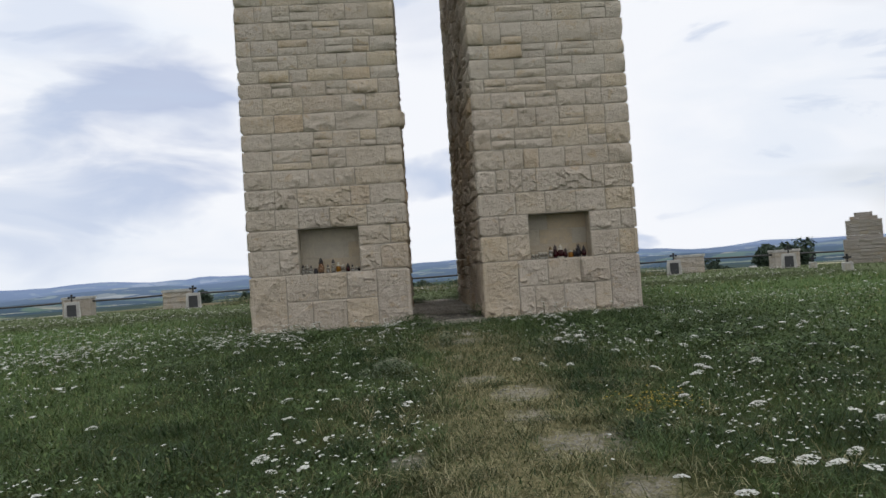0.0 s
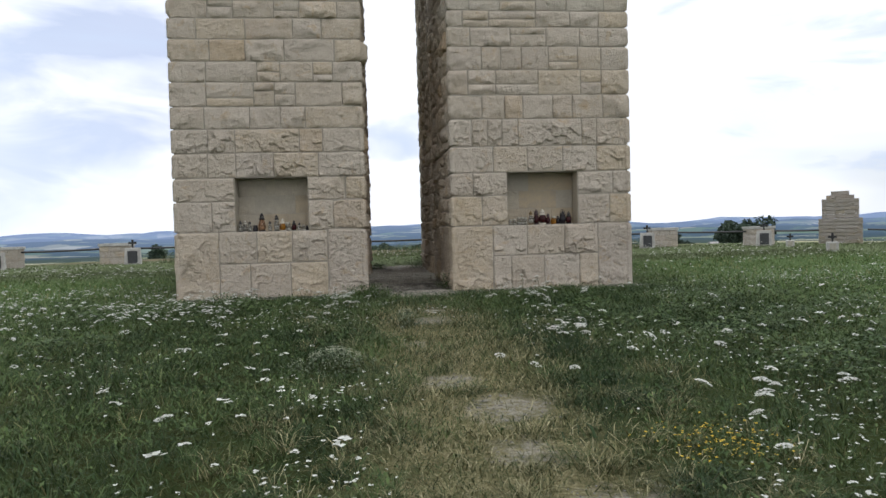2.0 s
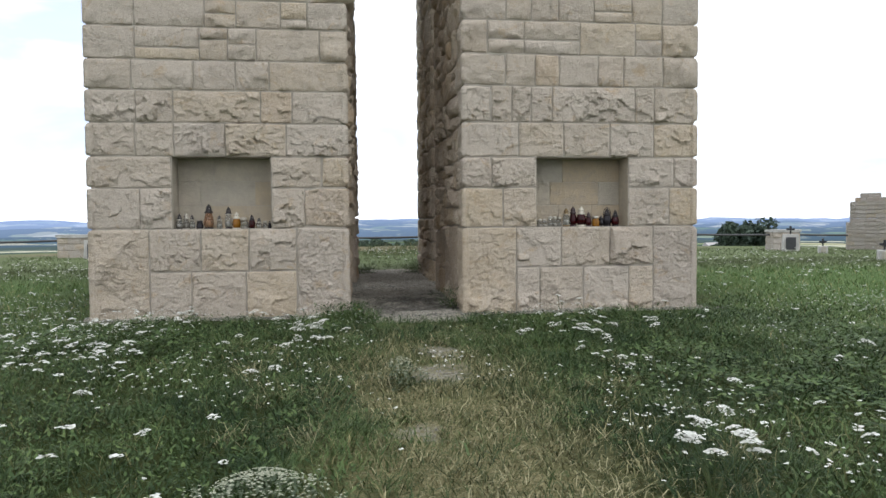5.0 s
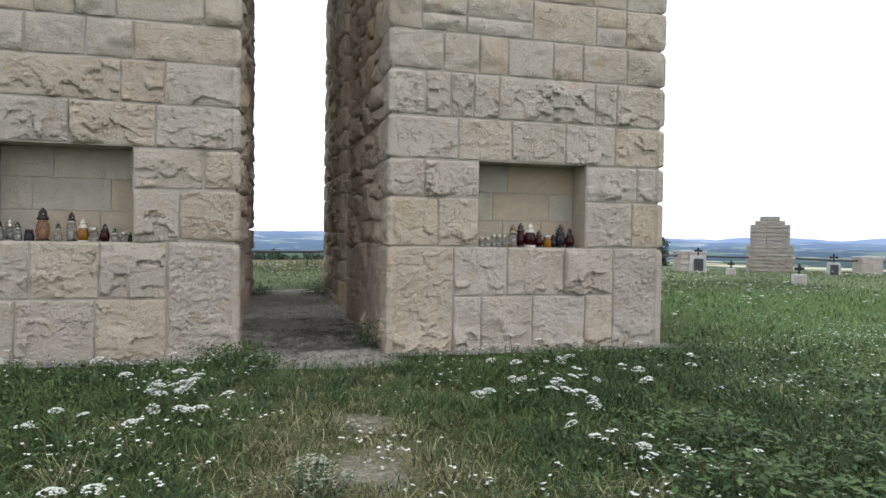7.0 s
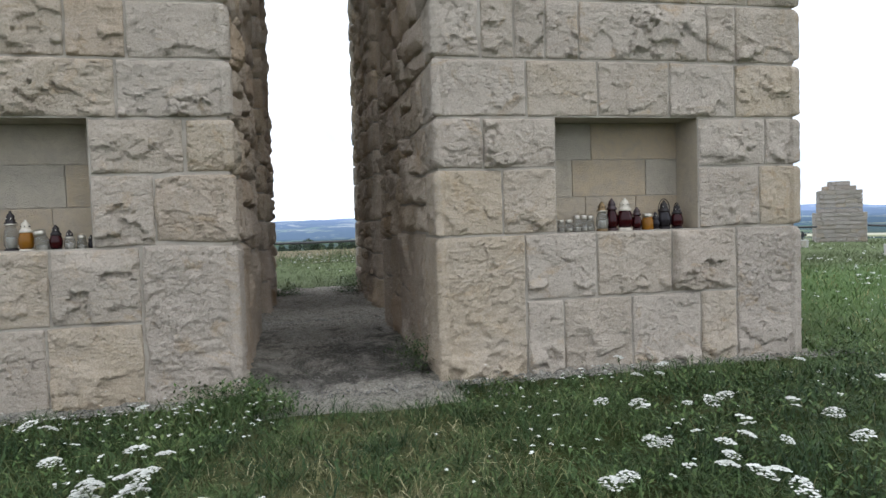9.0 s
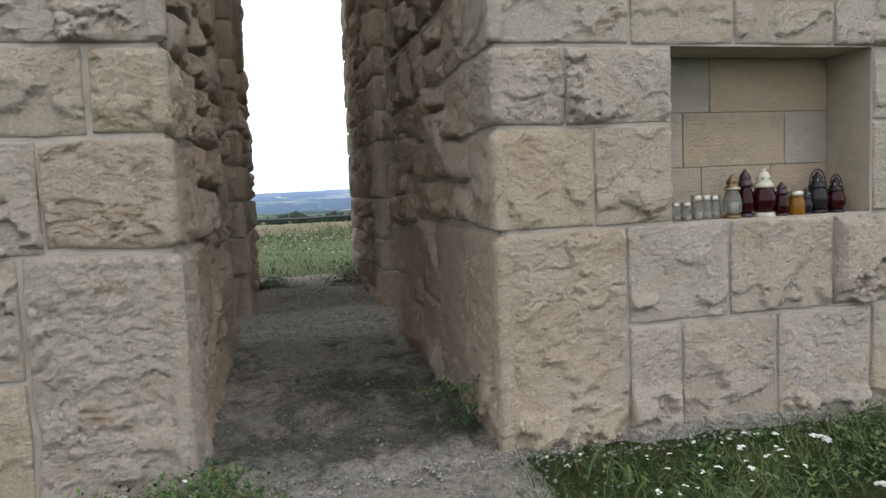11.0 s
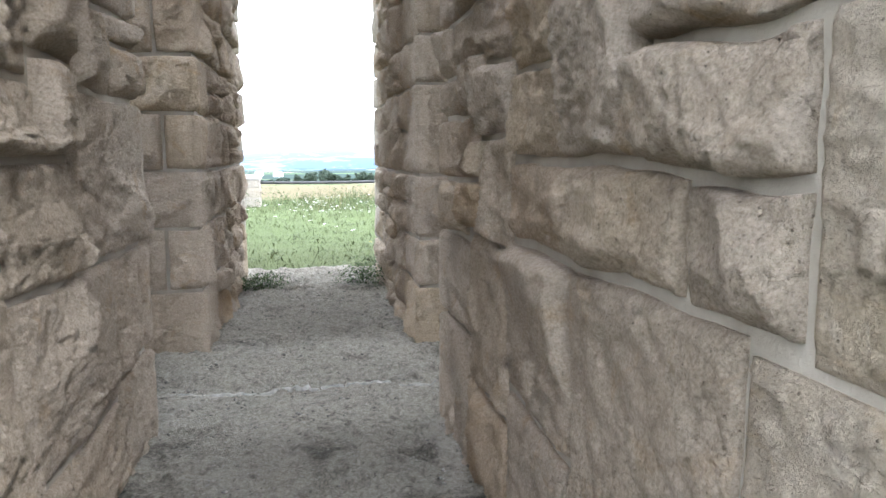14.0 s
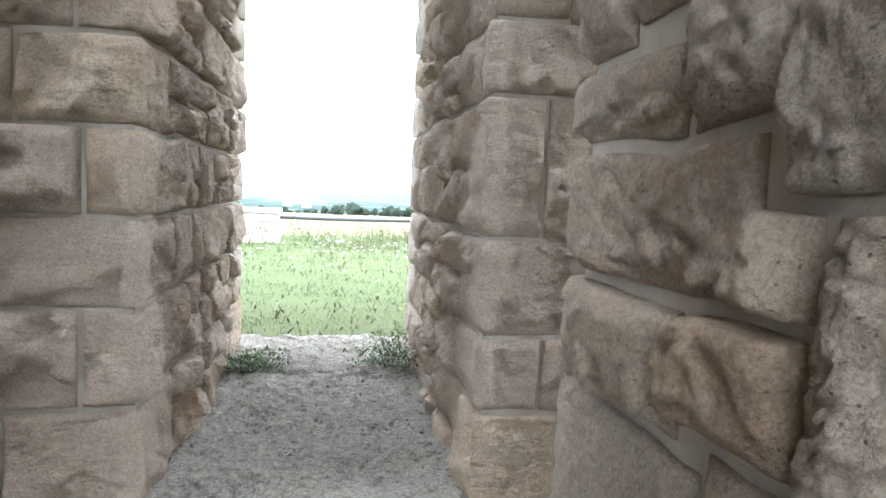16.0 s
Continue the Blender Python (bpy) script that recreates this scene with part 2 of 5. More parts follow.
def ground_material():
    m = Mat("meadow_soil", 0.95, 0.1)
    x, y, z = m.xyz()
    fine = m.noise(38, 6, 0.72)
    mid = m.noise(3.1, 6, 0.65, 0.8)
    big = m.noise(0.55, 4, 0.6)
    green = m.ramp(fine, [(0.28, (0.017, 0.032, 0.012)), (0.5, (0.042, 0.078, 0.026)), (0.72, (0.085, 0.13, 0.05))])
    dull = m.ramp(fine, [(0.28, (0.04, 0.045, 0.018)), (0.5, (0.085, 0.095, 0.038)), (0.72, (0.16, 0.16, 0.075))])
    g = m.mix(m.span(mid, 0.4, 0.62), green, dull)
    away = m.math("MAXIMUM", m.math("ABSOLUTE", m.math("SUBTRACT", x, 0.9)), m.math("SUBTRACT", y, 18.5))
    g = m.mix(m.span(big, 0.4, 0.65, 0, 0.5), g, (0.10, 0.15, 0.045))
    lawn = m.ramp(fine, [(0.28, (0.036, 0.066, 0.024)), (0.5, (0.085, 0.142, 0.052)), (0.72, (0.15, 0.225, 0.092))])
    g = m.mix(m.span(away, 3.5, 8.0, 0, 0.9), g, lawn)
    straw = m.ramp(fine, [(0.25, (0.045, 0.042, 0.019)), (0.5, (0.22, 0.20, 0.10)), (0.75, (0.46, 0.41, 0.25))])
    chalk = m.ramp(m.noise(24, 8, 0.8), [(0.3, (0.15, 0.135, 0.105)), (0.5, (0.33, 0.305, 0.255)), (0.7, (0.52, 0.495, 0.44))])
    # the trodden strip that leads to the passage
    wob = m.math("MULTIPLY", m.math("SUBTRACT", mid, 0.5), 1.3)
    off = m.math("ABSOLUTE", m.math("ADD", m.math("SUBTRACT", x, 0.8), wob))
    # near the walk the ground is darkened, painting shade between the blades
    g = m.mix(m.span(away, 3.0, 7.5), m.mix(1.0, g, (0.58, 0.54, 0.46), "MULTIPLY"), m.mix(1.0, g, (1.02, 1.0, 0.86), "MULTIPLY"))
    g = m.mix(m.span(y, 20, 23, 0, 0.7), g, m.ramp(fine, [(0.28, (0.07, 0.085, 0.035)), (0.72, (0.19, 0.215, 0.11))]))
    # ripe grain field beyond the cemetery fence
    grain = m.ramp(m.noise(0.9, 8, 0.75, stretch=(0.15, 1, 1)), [(0.3, (0.12, 0.10, 0.055)), (0.7, (0.20, 0.17, 0.105))])
    g = m.mix(m.math("MULTIPLY", m.span(y, 37.5, 39.5), m.span(m.math("ABSOLUTE", x), 12, 22, 1, 0)), g, grain)
    strip = m.math("MULTIPLY", m.span(off, 0.35, 0.95, 1, 0), m.span(y, 8.0, 13.2, 1.0, 0.35))
    strip = m.math("MULTIPLY", strip, m.span(y, 13.4, 14.0, 1, 0))
    g = m.mix(m.math("MULTIPLY", strip, m.span(m.noise(5.3, 5, 0.7), 0.3, 0.55, 0.25, 1.0)), g, straw)
    edge = m.noise(4.5, 6, 0.7, 0.5)
    bare = 0.0
    for px, py, pr in BARE:
        dn = m.node("ShaderNodeVectorMath")
        dn.operation = "DISTANCE"
        flatpos = m.node("ShaderNodeMapping")
        flatpos.inputs["Scale"].default_value = (1, 1, 0)
        m.plug(flatpos.inputs["Vector"], m.pos)
        m.plug(dn.inputs[0], flatpos.outputs["Vector"])
        dn.inputs[1].default_value = (px, py, 0)
        here = m.span(m.math("ADD", m.math("DIVIDE", dn.outputs["Value"], pr), m.math("MULTIPLY", edge, 3.4)), 2.0, 2.75, 1, 0)
        bare = m.math("MAXIMUM", here, bare)
    g = m.mix(m.math("MULTIPLY", bare, m.span(m.noise(17, 5, 0.7), 0.38, 0.60, 0.05, 0.9)), g, chalk)
    ln = m.node("ShaderNodeVectorMath")
    ln.operation = "DISTANCE"
    m.plug(ln.inputs[0], m.pos)
    ln.inputs[1].default_value = (2, 16, 0)
    stripes = m.noise(0.035, 3, 0.5, 0.0, stretch=(0.35, 1.6, 1.0))
    field = m.mix(m.math("MULTIPLY", m.span(stripes, 0.44, 0.5), m.span(m.math("ABSOLUTE", x), 14, 26, 1, 0.15)), (0.085, 0.115, 0.05), m.ramp(mid, [(0.3, (0.19, 0.165, 0.095)), (0.7, (0.27, 0.235, 0.15))]))
    g = m.mix(m.span(ln.outputs["Value"], 38, 52), g, field)
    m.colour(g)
    m.bump(fine, 0.9, 0.03)
    return m.m


def floor_material():
    m = Mat("worn_concrete_floor", 0.92, 0.2)
    x, y, z = m.xyz()
    fine = m.noise(48, 8, 0.8)
    c = m.ramp(fine, [(0.34, (0.22, 0.20, 0.162)), (0.5, (0.39, 0.36, 0.30)), (0.66, (0.58, 0.54, 0.455))])
    dirt = m.noise(2.4, 9, 0.74, 0.5)
    # trodden-in earth, spread wider inside the entrance to paint in the passage's shade
    soil_shade = m.span(m.math("ADD", dirt, m.math("MULTIPLY", m.span(y, 14.0, 17.6, 0.15, -0.10), m.span(y, 13.9, 14.5, -1.0, 1.0))), 0.45, 0.58, 0, 0.85)
    c = m.mix(soil_shade, c, m.ramp(fine, [(0.3, (0.030, 0.027, 0.022)), (0.5, (0.085, 0.078, 0.066)), (0.7, (0.20, 0.19, 0.165))]))
    pale = m.noise(1.6, 7, 0.7, 0.8)
    c = m.mix(m.span(pale, 0.5, 0.62, 0, 0.5), c, (0.47, 0.44, 0.38))
    crack = m.ridged(4.5, 8, 0.6)
    c = m.mix(m.span(crack, 0.72, 0.86, 0, 0.75), c, (0.045, 0.04, 0.033))
    crumb = m.noise(16, 6, 0.7)
    c = m.mix(m.span(crumb, 0.52, 0.66, 0, 0.5), c, (0.05, 0.045, 0.037))
    c = m.mix(m.span(m.noise(11, 9, 0.8, 0.8), 0.56, 0.64, 0, 0.7), c, (0.07, 0.064, 0.054))
    pd = m.voronoi(42)
    grit = m.math("MULTIPLY", m.span(pd, 0.16, 0.26, 1, 0), m.span(m.xyz(m.voronoi(42, out="Color"))[0], 0.66, 0.7))
    c = m.mix(m.math("MULTIPLY", grit, 0.75), c, (0.48, 0.46, 0.42))
    m.colour(c)
    flake = m.ridged(6.5, 9, 0.65)
    m.bump(m.noise(8, 9, 0.75), 0.9, 0.06)
    m.bump(flake, 0.9, 0.04)
    m.bump(crumb, 0.7, 0.03)
    m.bump(fine, 0.8, 0.018)
    return m.m


STONE = stone_material("rock_faced_sandstone", False, (1.03, 1.01, 1.0), 0.27)
# browner stone inside and behind, its tint also lowered to paint shade there
STONE_IN = stone_material("shaded_brown_sandstone", False, (0.97, 0.918, 0.872), 0.5)
SAWN = Mat("sawn_niche_stone", 0.9, 0.2)
SAWN.colour(SAWN.mix(SAWN.span(SAWN.noise(9, 8, 0.75, 0.6), 0.42, 0.68, 0, 0.6), SAWN.ramp(SAWN.random(), [(0.0, (0.37, 0.335, 0.27)), (0.5, (0.42, 0.37, 0.29)), (1.0, (0.42, 0.335, 0.225))]), (0.30, 0.275, 0.235)))
SAWN.bump(SAWN.noise(38, 7, 0.75, stretch=(1, 1, 2.2)), 0.9, 0.016)
SAWN.bump(SAWN.ridged(7, 6, 0.6), 0.6, 0.02)
SAWN = SAWN.m
STONE_J = stone_material("rock_faced_sandstone_upper", True)
MORTAR = mortar_material()
SOIL = ground_material()
FLOOR = floor_material()
POST_STONE = stone_material("pale_pier_stone", False, (0.84, 0.85, 0.90))
FENCE_STONE = stone_material("weathered_fence_stone", False, (0.66, 0.675, 0.72))
CONCRETE = plain("pale_concrete", (0.42, 0.41, 0.39), 0.9, 0.2, 0.25, 5)
IRON = plain("black_iron", (0.018, 0.018, 0.02), 0.55, 0.4, 0.3, 20)
PLATE = plain("dark_plate", (0.035, 0.036, 0.04), 0.4, 0.5, 0.2, 8)
PIPE = plain("dark_painted_pipe", (0.045, 0.045, 0.047), 0.5, 0.4, 0.2, 4)

# ---- geometry helpers ----


def fast_mesh(name, verts, faces, mat, smooth=False):
    """One mesh from arrays: verts (n, 3), faces (k, 3) or (k, 4)."""
    me = bpy.data.meshes.new(name)
    verts = np.ascontiguousarray(verts, dtype=np.float32)
    faces = np.ascontiguousarray(faces, dtype=np.int32)
    k, c = faces.shape
    me.vertices.add(len(verts))
    me.vertices.foreach_set("co", verts.ravel())
    me.loops.add(k * c)
    me.loops.foreach_set("vertex_index", faces.ravel())
    me.polygons.add(k)
    me.polygons.foreach_set("loop_start", np.arange(0, k * c, c, dtype=np.int32))
    me.update(calc_edges=True)
    if smooth:
        me.shade_smooth()
    me.materials.append(mat)
    return me


def part(name, bm, mat, parent, label=""):
    """Links a bmesh (or a ready mesh) as one object under a thing or a part."""
    if isinstance(bm, bmesh.types.BMesh):
        me = bpy.data.meshes.new(name)
        bm.to_mesh(me)
        bm.free()
        me.materials.append(mat)
    else:
        me = bm
    ob = new(name, me)
    if parent:
        ob.parent = parent
    if label:
        ob["label"] = label
    return ob


def empty(name, m=None):
    ob = new(name)
    ob.empty_display_size = 0.2
    if m is not None:
        ob.matrix_world = m
    return ob


def box(bm, x0, x1, y0, y1, z0, z1, bevel=0.0):
    v = bmesh.ops.create_cube(bm, size=1)["verts"]
    for p in v:
        p.co = Vector(((x0 + x1) / 2 + p.co.x * (x1 - x0), (y0 + y1) / 2 + p.co.y * (y1 - y0), (z0 + z1) / 2 + p.co.z * (z1 - z0)))
    if bevel:
        edges = list({e for p in v for e in p.link_edges})
        bmesh.ops.bevel(bm, geom=edges, offset=bevel, segments=2, affect="EDGES", profile=0.6)
    return bm


def lathe(bm, profile, n=14):
    """A turned shape round z from (radius, height) pairs."""
    rings = []
    for r, z in profile:
        rings.append([bm.verts.new((r * math.cos(2 * math.pi * i / n), r * math.sin(2 * math.pi * i / n), z)) for i in range(n)])
    for a, b in zip(rings, rings[1:]):
        for i in range(n):
            f = bm.faces.new((a[i], a[(i + 1) % n], b[(i + 1) % n], b[i]))
            f.smooth = True
    bm.faces.new(list(reversed(rings[0])))
    bm.faces.new(rings[-1])
    return bm


def hash3(i, j, k):
    h = (i * 374761393 + j * 668265263 + k * 2147483647 + 1013904223) & 0xFFFFFFFF
    h = ((h ^ (h >> 13)) * 1274126177) & 0xFFFFFFFF
    return ((h ^ (h >> 16)) & 0xFFFF) / 65535.0


def vnoise(x, y, seed=0):
    """Smooth value noise in 0..1 for arrays."""
    x, y = np.asarray(x, dtype=np.float64), np.asarray(y, dtype=np.float64)
    i, j = np.floor(x).astype(np.int64), np.floor(y).astype(np.int64)
    u, v = x - i, y - j
    u, v = u * u * (3 - 2 * u), v * v * (3 - 2 * v)
    a, b = hash3(i, j, seed), hash3(i + 1, j, seed)
    c, d = hash3(i, j + 1, seed), hash3(i + 1, j + 1, seed)
    return (a * (1 - u) + b * u) * (1 - v) + (c * (1 - u) + d * u) * v


def fbm(x, y, seed=0, octaves=3):
    s, a, t = 0.0, 1.0, 0.0
    for o in range(octaves):
        s = s + a * vnoise(x * 2 ** o, y * 2 ** o, seed + o * 17)
        t += a
        a *= 0.5
    return s / t


def sstep(a, b, x):
    t = np.clip((np.asarray(x, dtype=np.float64) - a) / (b - a), 0, 1)
    return t * t * (3 - 2 * t)


def ground_z(x, y):
    """Height of the hilltop meadow."""
    x, y = np.asarray(x, dtype=np.float64), np.asarray(y, dtype=np.float64)
    z = 0.30 * sstep(-3, 13.0, y) - 0.10 * sstep(22, 35, y)
    r = np.hypot(x - 2, y - 16)
    z = z - np.interp(r, [0, 20, 30, 45, 62, 100, 170], [0, 0, 0.12, 0.6, 1.5, 3.0, 5.6])
    flat = sstep(0.25, 0.9, np.maximum(np.maximum(np.abs(x - 0.9) - 4.3, 0), np.maximum(np.abs(y - 18.1) - 4.3, 0)))
    z = z + 0.09 * (fbm(x * 0.5, y * 0.5, 3) - 0.5) * flat + 0.03 * (fbm(x * 2.3, y * 2.3, 5) - 0.5) * flat
    return z


# ---- the hilltop ground and the far hills ----


def radial_sheet(rings, n, height, cx=1.0, cy=15.0):
    ang = np.linspace(0, 2 * math.pi, n, endpoint=False)
    r = np.asarray(rings)[:, None]
    x, y = cx + r * np.cos(ang), cy + r * np.sin(ang)
    z = height(x, y)
    v = np.stack([x, y, z], -1).reshape(-1, 3)
    i, j = np.meshgrid(np.arange(len(rings) - 1), np.arange(n), indexing="ij")
    f = np.stack([i * n + j, i * n + (j + 1) % n, (i + 1) * n + (j + 1) % n, (i + 1) * n + j], -1)[:, :, ::-1].reshape(-1, 4)
    return v, f[:, ::-1]


v, f = radial_sheet(np.concatenate([[0.01], np.linspace(0.25, 20, 80), np.linspace(20.6, 60, 60), np.linspace(63, 170, 30)]), 220, ground_z)
ground = new("ground", fast_mesh("ground", v, f, SOIL, True))
tagged(ground, "hilltop meadow ground with a trodden straw path", "ground", kind="structure")


def far_z(x, y):
    r = np.hypot(x - 1, y - 15)
    z = np.interp(r, [0, 160, 220, 600, 1500, 2600, 3400, 4300, 4700, 4900], [-6.2, -6.2, -7.5, -17, -31, -40, -28, 8, 14, -40])
    a = np.arctan2(y - 15, x - 1)
    roll = (fbm(x / 620.0, y / 620.0, 21, 4) - 0.5)
    z = z + roll * np.interp(r, [160, 450, 900, 1800, 3000, 4600], [0, 5, 26, 66, 100, 110])
    z = z + np.interp(r, [3000, 4300], [0, 1]) * 30 * (fbm(a * 5 + 3, r / 2500.0, 33, 3) - 0.45)
    return z


def far_material():
    m = Mat("hazed_fields_and_woods", 1.0, 0.0)
    x, y, z = m.xyz()
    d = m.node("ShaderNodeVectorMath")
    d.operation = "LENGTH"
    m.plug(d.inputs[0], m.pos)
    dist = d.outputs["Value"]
    sq = m.node("ShaderNodeMapping")
    sq.inputs["Scale"].default_value = (0.0065, 0.0085, 0.0)
    sq.inputs["Rotation"].default_value = (0, 0, 0.4)
    m.plug(sq.inputs["Vector"], m.pos)
    cell = m.voronoi(1.0, sq.outputs["Vector"], "Color")
    k = m.xyz(cell)[0]
    fields = m.ramp(k, [(0.0, (0.07, 0.12, 0.04)), (0.3, (0.13, 0.19, 0.07)), (0.42, (0.40, 0.36, 0.22)), (0.55, (0.10, 0.15, 0.06)), (0.72, (0.50, 0.47, 0.36)), (0.85, (0.14, 0.20, 0.08)), (1.0, (0.3, 0.29, 0.17))])
    woods = m.span(m.noise(0.0040, 7, 0.68, 0.3), 0.45, 0.47)
    c = m.mix(woods, fields, m.ramp(m.noise(0.05, 5, 0.7), [(0.3, (0.016, 0.032, 0.03)), (0.7, (0.04, 0.062, 0.05))]))
    # aerial haze painted into the colour, bluer the farther off
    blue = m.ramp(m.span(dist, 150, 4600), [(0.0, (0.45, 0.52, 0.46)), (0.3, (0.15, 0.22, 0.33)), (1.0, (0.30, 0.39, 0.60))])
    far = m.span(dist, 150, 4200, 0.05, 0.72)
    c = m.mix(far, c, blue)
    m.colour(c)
    return m.m


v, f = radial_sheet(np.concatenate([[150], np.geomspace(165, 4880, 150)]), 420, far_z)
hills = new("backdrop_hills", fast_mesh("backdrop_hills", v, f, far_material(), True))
tagged(hills, "hazy blue hills with pale fields and woods", "hills", kind="structure")

# ---- the four pillars ----


def ring_point(rect, s):
    """Place and outward normal on a pillar's outline, s metres round it from its first corner."""
    x0, x1, y0, y1 = rect
    w, d = x1 - x0, y1 - y0
    per = 2 * (w + d)
    s = np.mod(s, per)
    px = np.where(s < w, x0 + s, np.where(s < w + d, x1, np.where(s < 2 * w + d, x1 - (s - w - d), x0)))
    py = np.where(s < w, y0, np.where(s < w + d, y0 + (s - w), np.where(s < 2 * w + d, y1, y1 - (s - 2 * w - d))))
    nx = np.where(s < w, 0.0, np.where(s < w + d, 1.0, np.where(s < 2 * w + d, 0.0, -1.0)))
    ny = np.where(s < w, -1.0, np.where(s < w + d, 0.0, np.where(s < 2 * w + d, 1.0, 0.0)))
    return px, py, nx, ny


def stone_arrays(rect, s0, s1, z0, z1, rng, step, proud, rough, warp, seed, j=0.009, quoin=False):
    """Grid of one rock-faced stone that may bend round a corner of its pillar."""
    w, h = s1 - s0, z1 - z0
    x0, x1, y0, y1 = rect
    W, D = x1 - x0, y1 - y0
    rugged = rough > 1.2
    corners = [c + k * 2 * (W + D) for k in (-1, 0, 1) for c in (0, W, W + D, 2 * W + D)]
    m = j + 0.014
    us = np.concatenate([[s0 + j, s0 + j + 0.004, s0 + m], np.linspace(s0 + m, s1 - m, max(3, int(w / step)))[1:-1], [s1 - m, s1 - j - 0.004, s1 - j]])
    hits = [c for c in corners if s0 + 0.03 < c < s1 - 0.03]
    for c in hits:
        us = us[np.abs(us - c) > min(0.012, step * 0.6)]
        us = np.sort(np.concatenate([us, [c - 0.012, c, c + 0.012]]))
    vs = np.concatenate([[z0 + j, z0 + j + 0.004, z0 + m], np.linspace(z0 + m, z1 - m, max(3, int(h / step)))[1:-1], [z1 - m, z1 - j - 0.004, z1 - j]])
    u, v = np.meshgrid(us, vs, indexing="ij")
    a, b = u - s0, v - z0
    # edges: soft along the top, nearly flush at the upright joints, broken and undercut below
    rag = np.clip(fbm(u * 9 + seed, v * 3, seed, 3) - 0.3, 0, 1)
    if rugged:
        wob = 0.04 * (fbm(u * 9 + seed, v * 6, seed + 31, 3) - 0.5)
        round_off = 0.03 + 0.035 * rng.random()
        ps = np.clip((np.minimum(a, w - a) - 0.006 + wob) / round_off, 0, 1)
        pt = np.clip((h - b + wob) / round_off, 0, 1)
        pb = np.clip((b - 0.05 * rag + wob) / (0.03 + 0.03 * rng.random()), 0, 1)
        floor = 0.0
    else:
        ps = np.clip((np.minimum(a, w - a) - 0.004) / (0.018 + 0.03 * rng.random()), 0, 1)
        pt = np.clip((h - b) / (0.025 + 0.06 * rng.random()), 0, 1)
        pb = np.clip((b - (0.02 + 0.09 * rng.random()) * rag) / (0.012 + 0.012 * rng.random()), 0, 1)
        floor = 0.30 + 0.15 * rng.random() if rough < 1.05 else 0.04
    curve = lambda p: 1 - (1 - p) ** 2
    prof = (floor + (1 - floor) * curve(ps)) * curve(pt) * (0.12 + 0.88 * curve(pb))
    d = np.full(u.shape, 9.0)
    for _ in range(9 if rugged else 6):
        gx, gy = (rng.gauss(0, 0.20), rng.gauss(-0.05, 0.20)) if rugged else (rng.gauss(0, 0.13), rng.gauss(-0.04, 0.16))
        cx, cy = rng.random() * w, rng.random() * h
        d = np.minimum(d, proud * (0.9 + 0.7 * rng.random()) + gx * (a - cx) + gy * (b - cy))
    d = np.clip(d, proud * 0.35, proud * 1.8)
    low = np.clip(1 - b / (0.5 * h), 0, 1)
    # fracture ledges: each leans out downwards and breaks off sharply
    patch = fbm(u * 7 + seed * 0.7, v * 8 + seed * 0.3, seed + 5, 4)
    lean = 0.36 * low - 0.12 * rng.random() if not quoin else 0.12
    broken = sstep(0.47, 0.53, patch + lean - 0.04)
    tilt = rng.gauss(0, 2.5)
    for f, amp, k in ((4.0 + 3 * rng.random(), 0.020, 2.6), (12.0 + 5 * rng.random(), 0.019, 3.4), (26.0 + 6 * rng.random(), 0.014, 4.0), (44.0, 0.008, 4.0)):
        if quoin:
            f, amp = f * 1.4, amp * 0.8
        ph = v * f + u * tilt + k * fbm(u * f * 0.8 + seed, v * f * 0.6, seed + int(f), 4)
        cut = ph - np.floor(ph)
        d = d + amp * (0.5 if rugged else 1.0) * broken * np.where(cut < 0.75, 0.4 - cut, cut * 3 - 2.6) * (0.4 + 1.2 * vnoise(u * 9 + f, v * 9, seed + 41))
    d = d - (0.032 if not rugged else 0.012) * sstep(0.50, 0.515, patch + 0.26 * low - 0.10) + 0.020 * low * (1 - broken)
    # angular lumps, then grain
    if rugged:
        for f, amp in ((5.0, 0.010), (13.0, 0.007)):
            d = d - amp * np.abs(fbm(u * f + seed * 0.3, v * f * 1.1, seed + 3 + int(f), 3) - 0.5) * 2
        d = d + 0.013 * (fbm(u * 26, v * 28, seed + 9, 3) - 0.5) + 0.010 * (vnoise(u * 62, v * 66, seed + 19) - 0.5)
    else:
        d = d + 0.014 * (fbm(u * 6 + seed * 0.3, v * 7, seed + 3, 4) - 0.5) + 0.012 * (fbm(u * 26, v * 28, seed + 9, 2) - 0.5) + 0.008 * (vnoise(u * 60, v * 64, seed + 19) - 0.5)
    # a tooled arris along the pillar's corners
    for c in hits:
        near = np.abs(u - c)
        k = 1 - sstep(0.025, 0.055, near)
        d = d * (1 - k) + (0.036 + 0.006 * vnoise(v * 40, u * 3, seed)) * k
    d = np.maximum(d, 0.008) * prof + 0.004
    edge = (np.minimum(a, w - a) < j + 0.002) | (np.minimum(b, h - b) < j + 0.002)
    d = np.where(edge, -0.02, d)
    wu = warp * (fbm(u * 2.6, v * 2.9, 71) - 0.5) * 2
    wv = warp * (fbm(u * 2.3 + 9, v * 2.6, 73) - 0.5) * 2
    # the warp dies away towards the corners so that the outline stays true
    near = np.full(u.shape, 9.0)
    for c in corners:
        near = np.minimum(near, np.abs(u - c))
    fade = sstep(0.05, 0.5, near)
    px, py, nx, ny = ring_point(rect, u + wu * fade)
    for c in hits:
        i = np.argmin(np.abs(us - c))
        _, _, nx0, ny0 = ring_point(rect, np.array(c - 0.05))
        _, _, nx1, ny1 = ring_point(rect, np.array(c + 0.05))
        nx[i], ny[i] = (nx0 + nx1) * 0.92, (ny0 + ny1) * 0.92
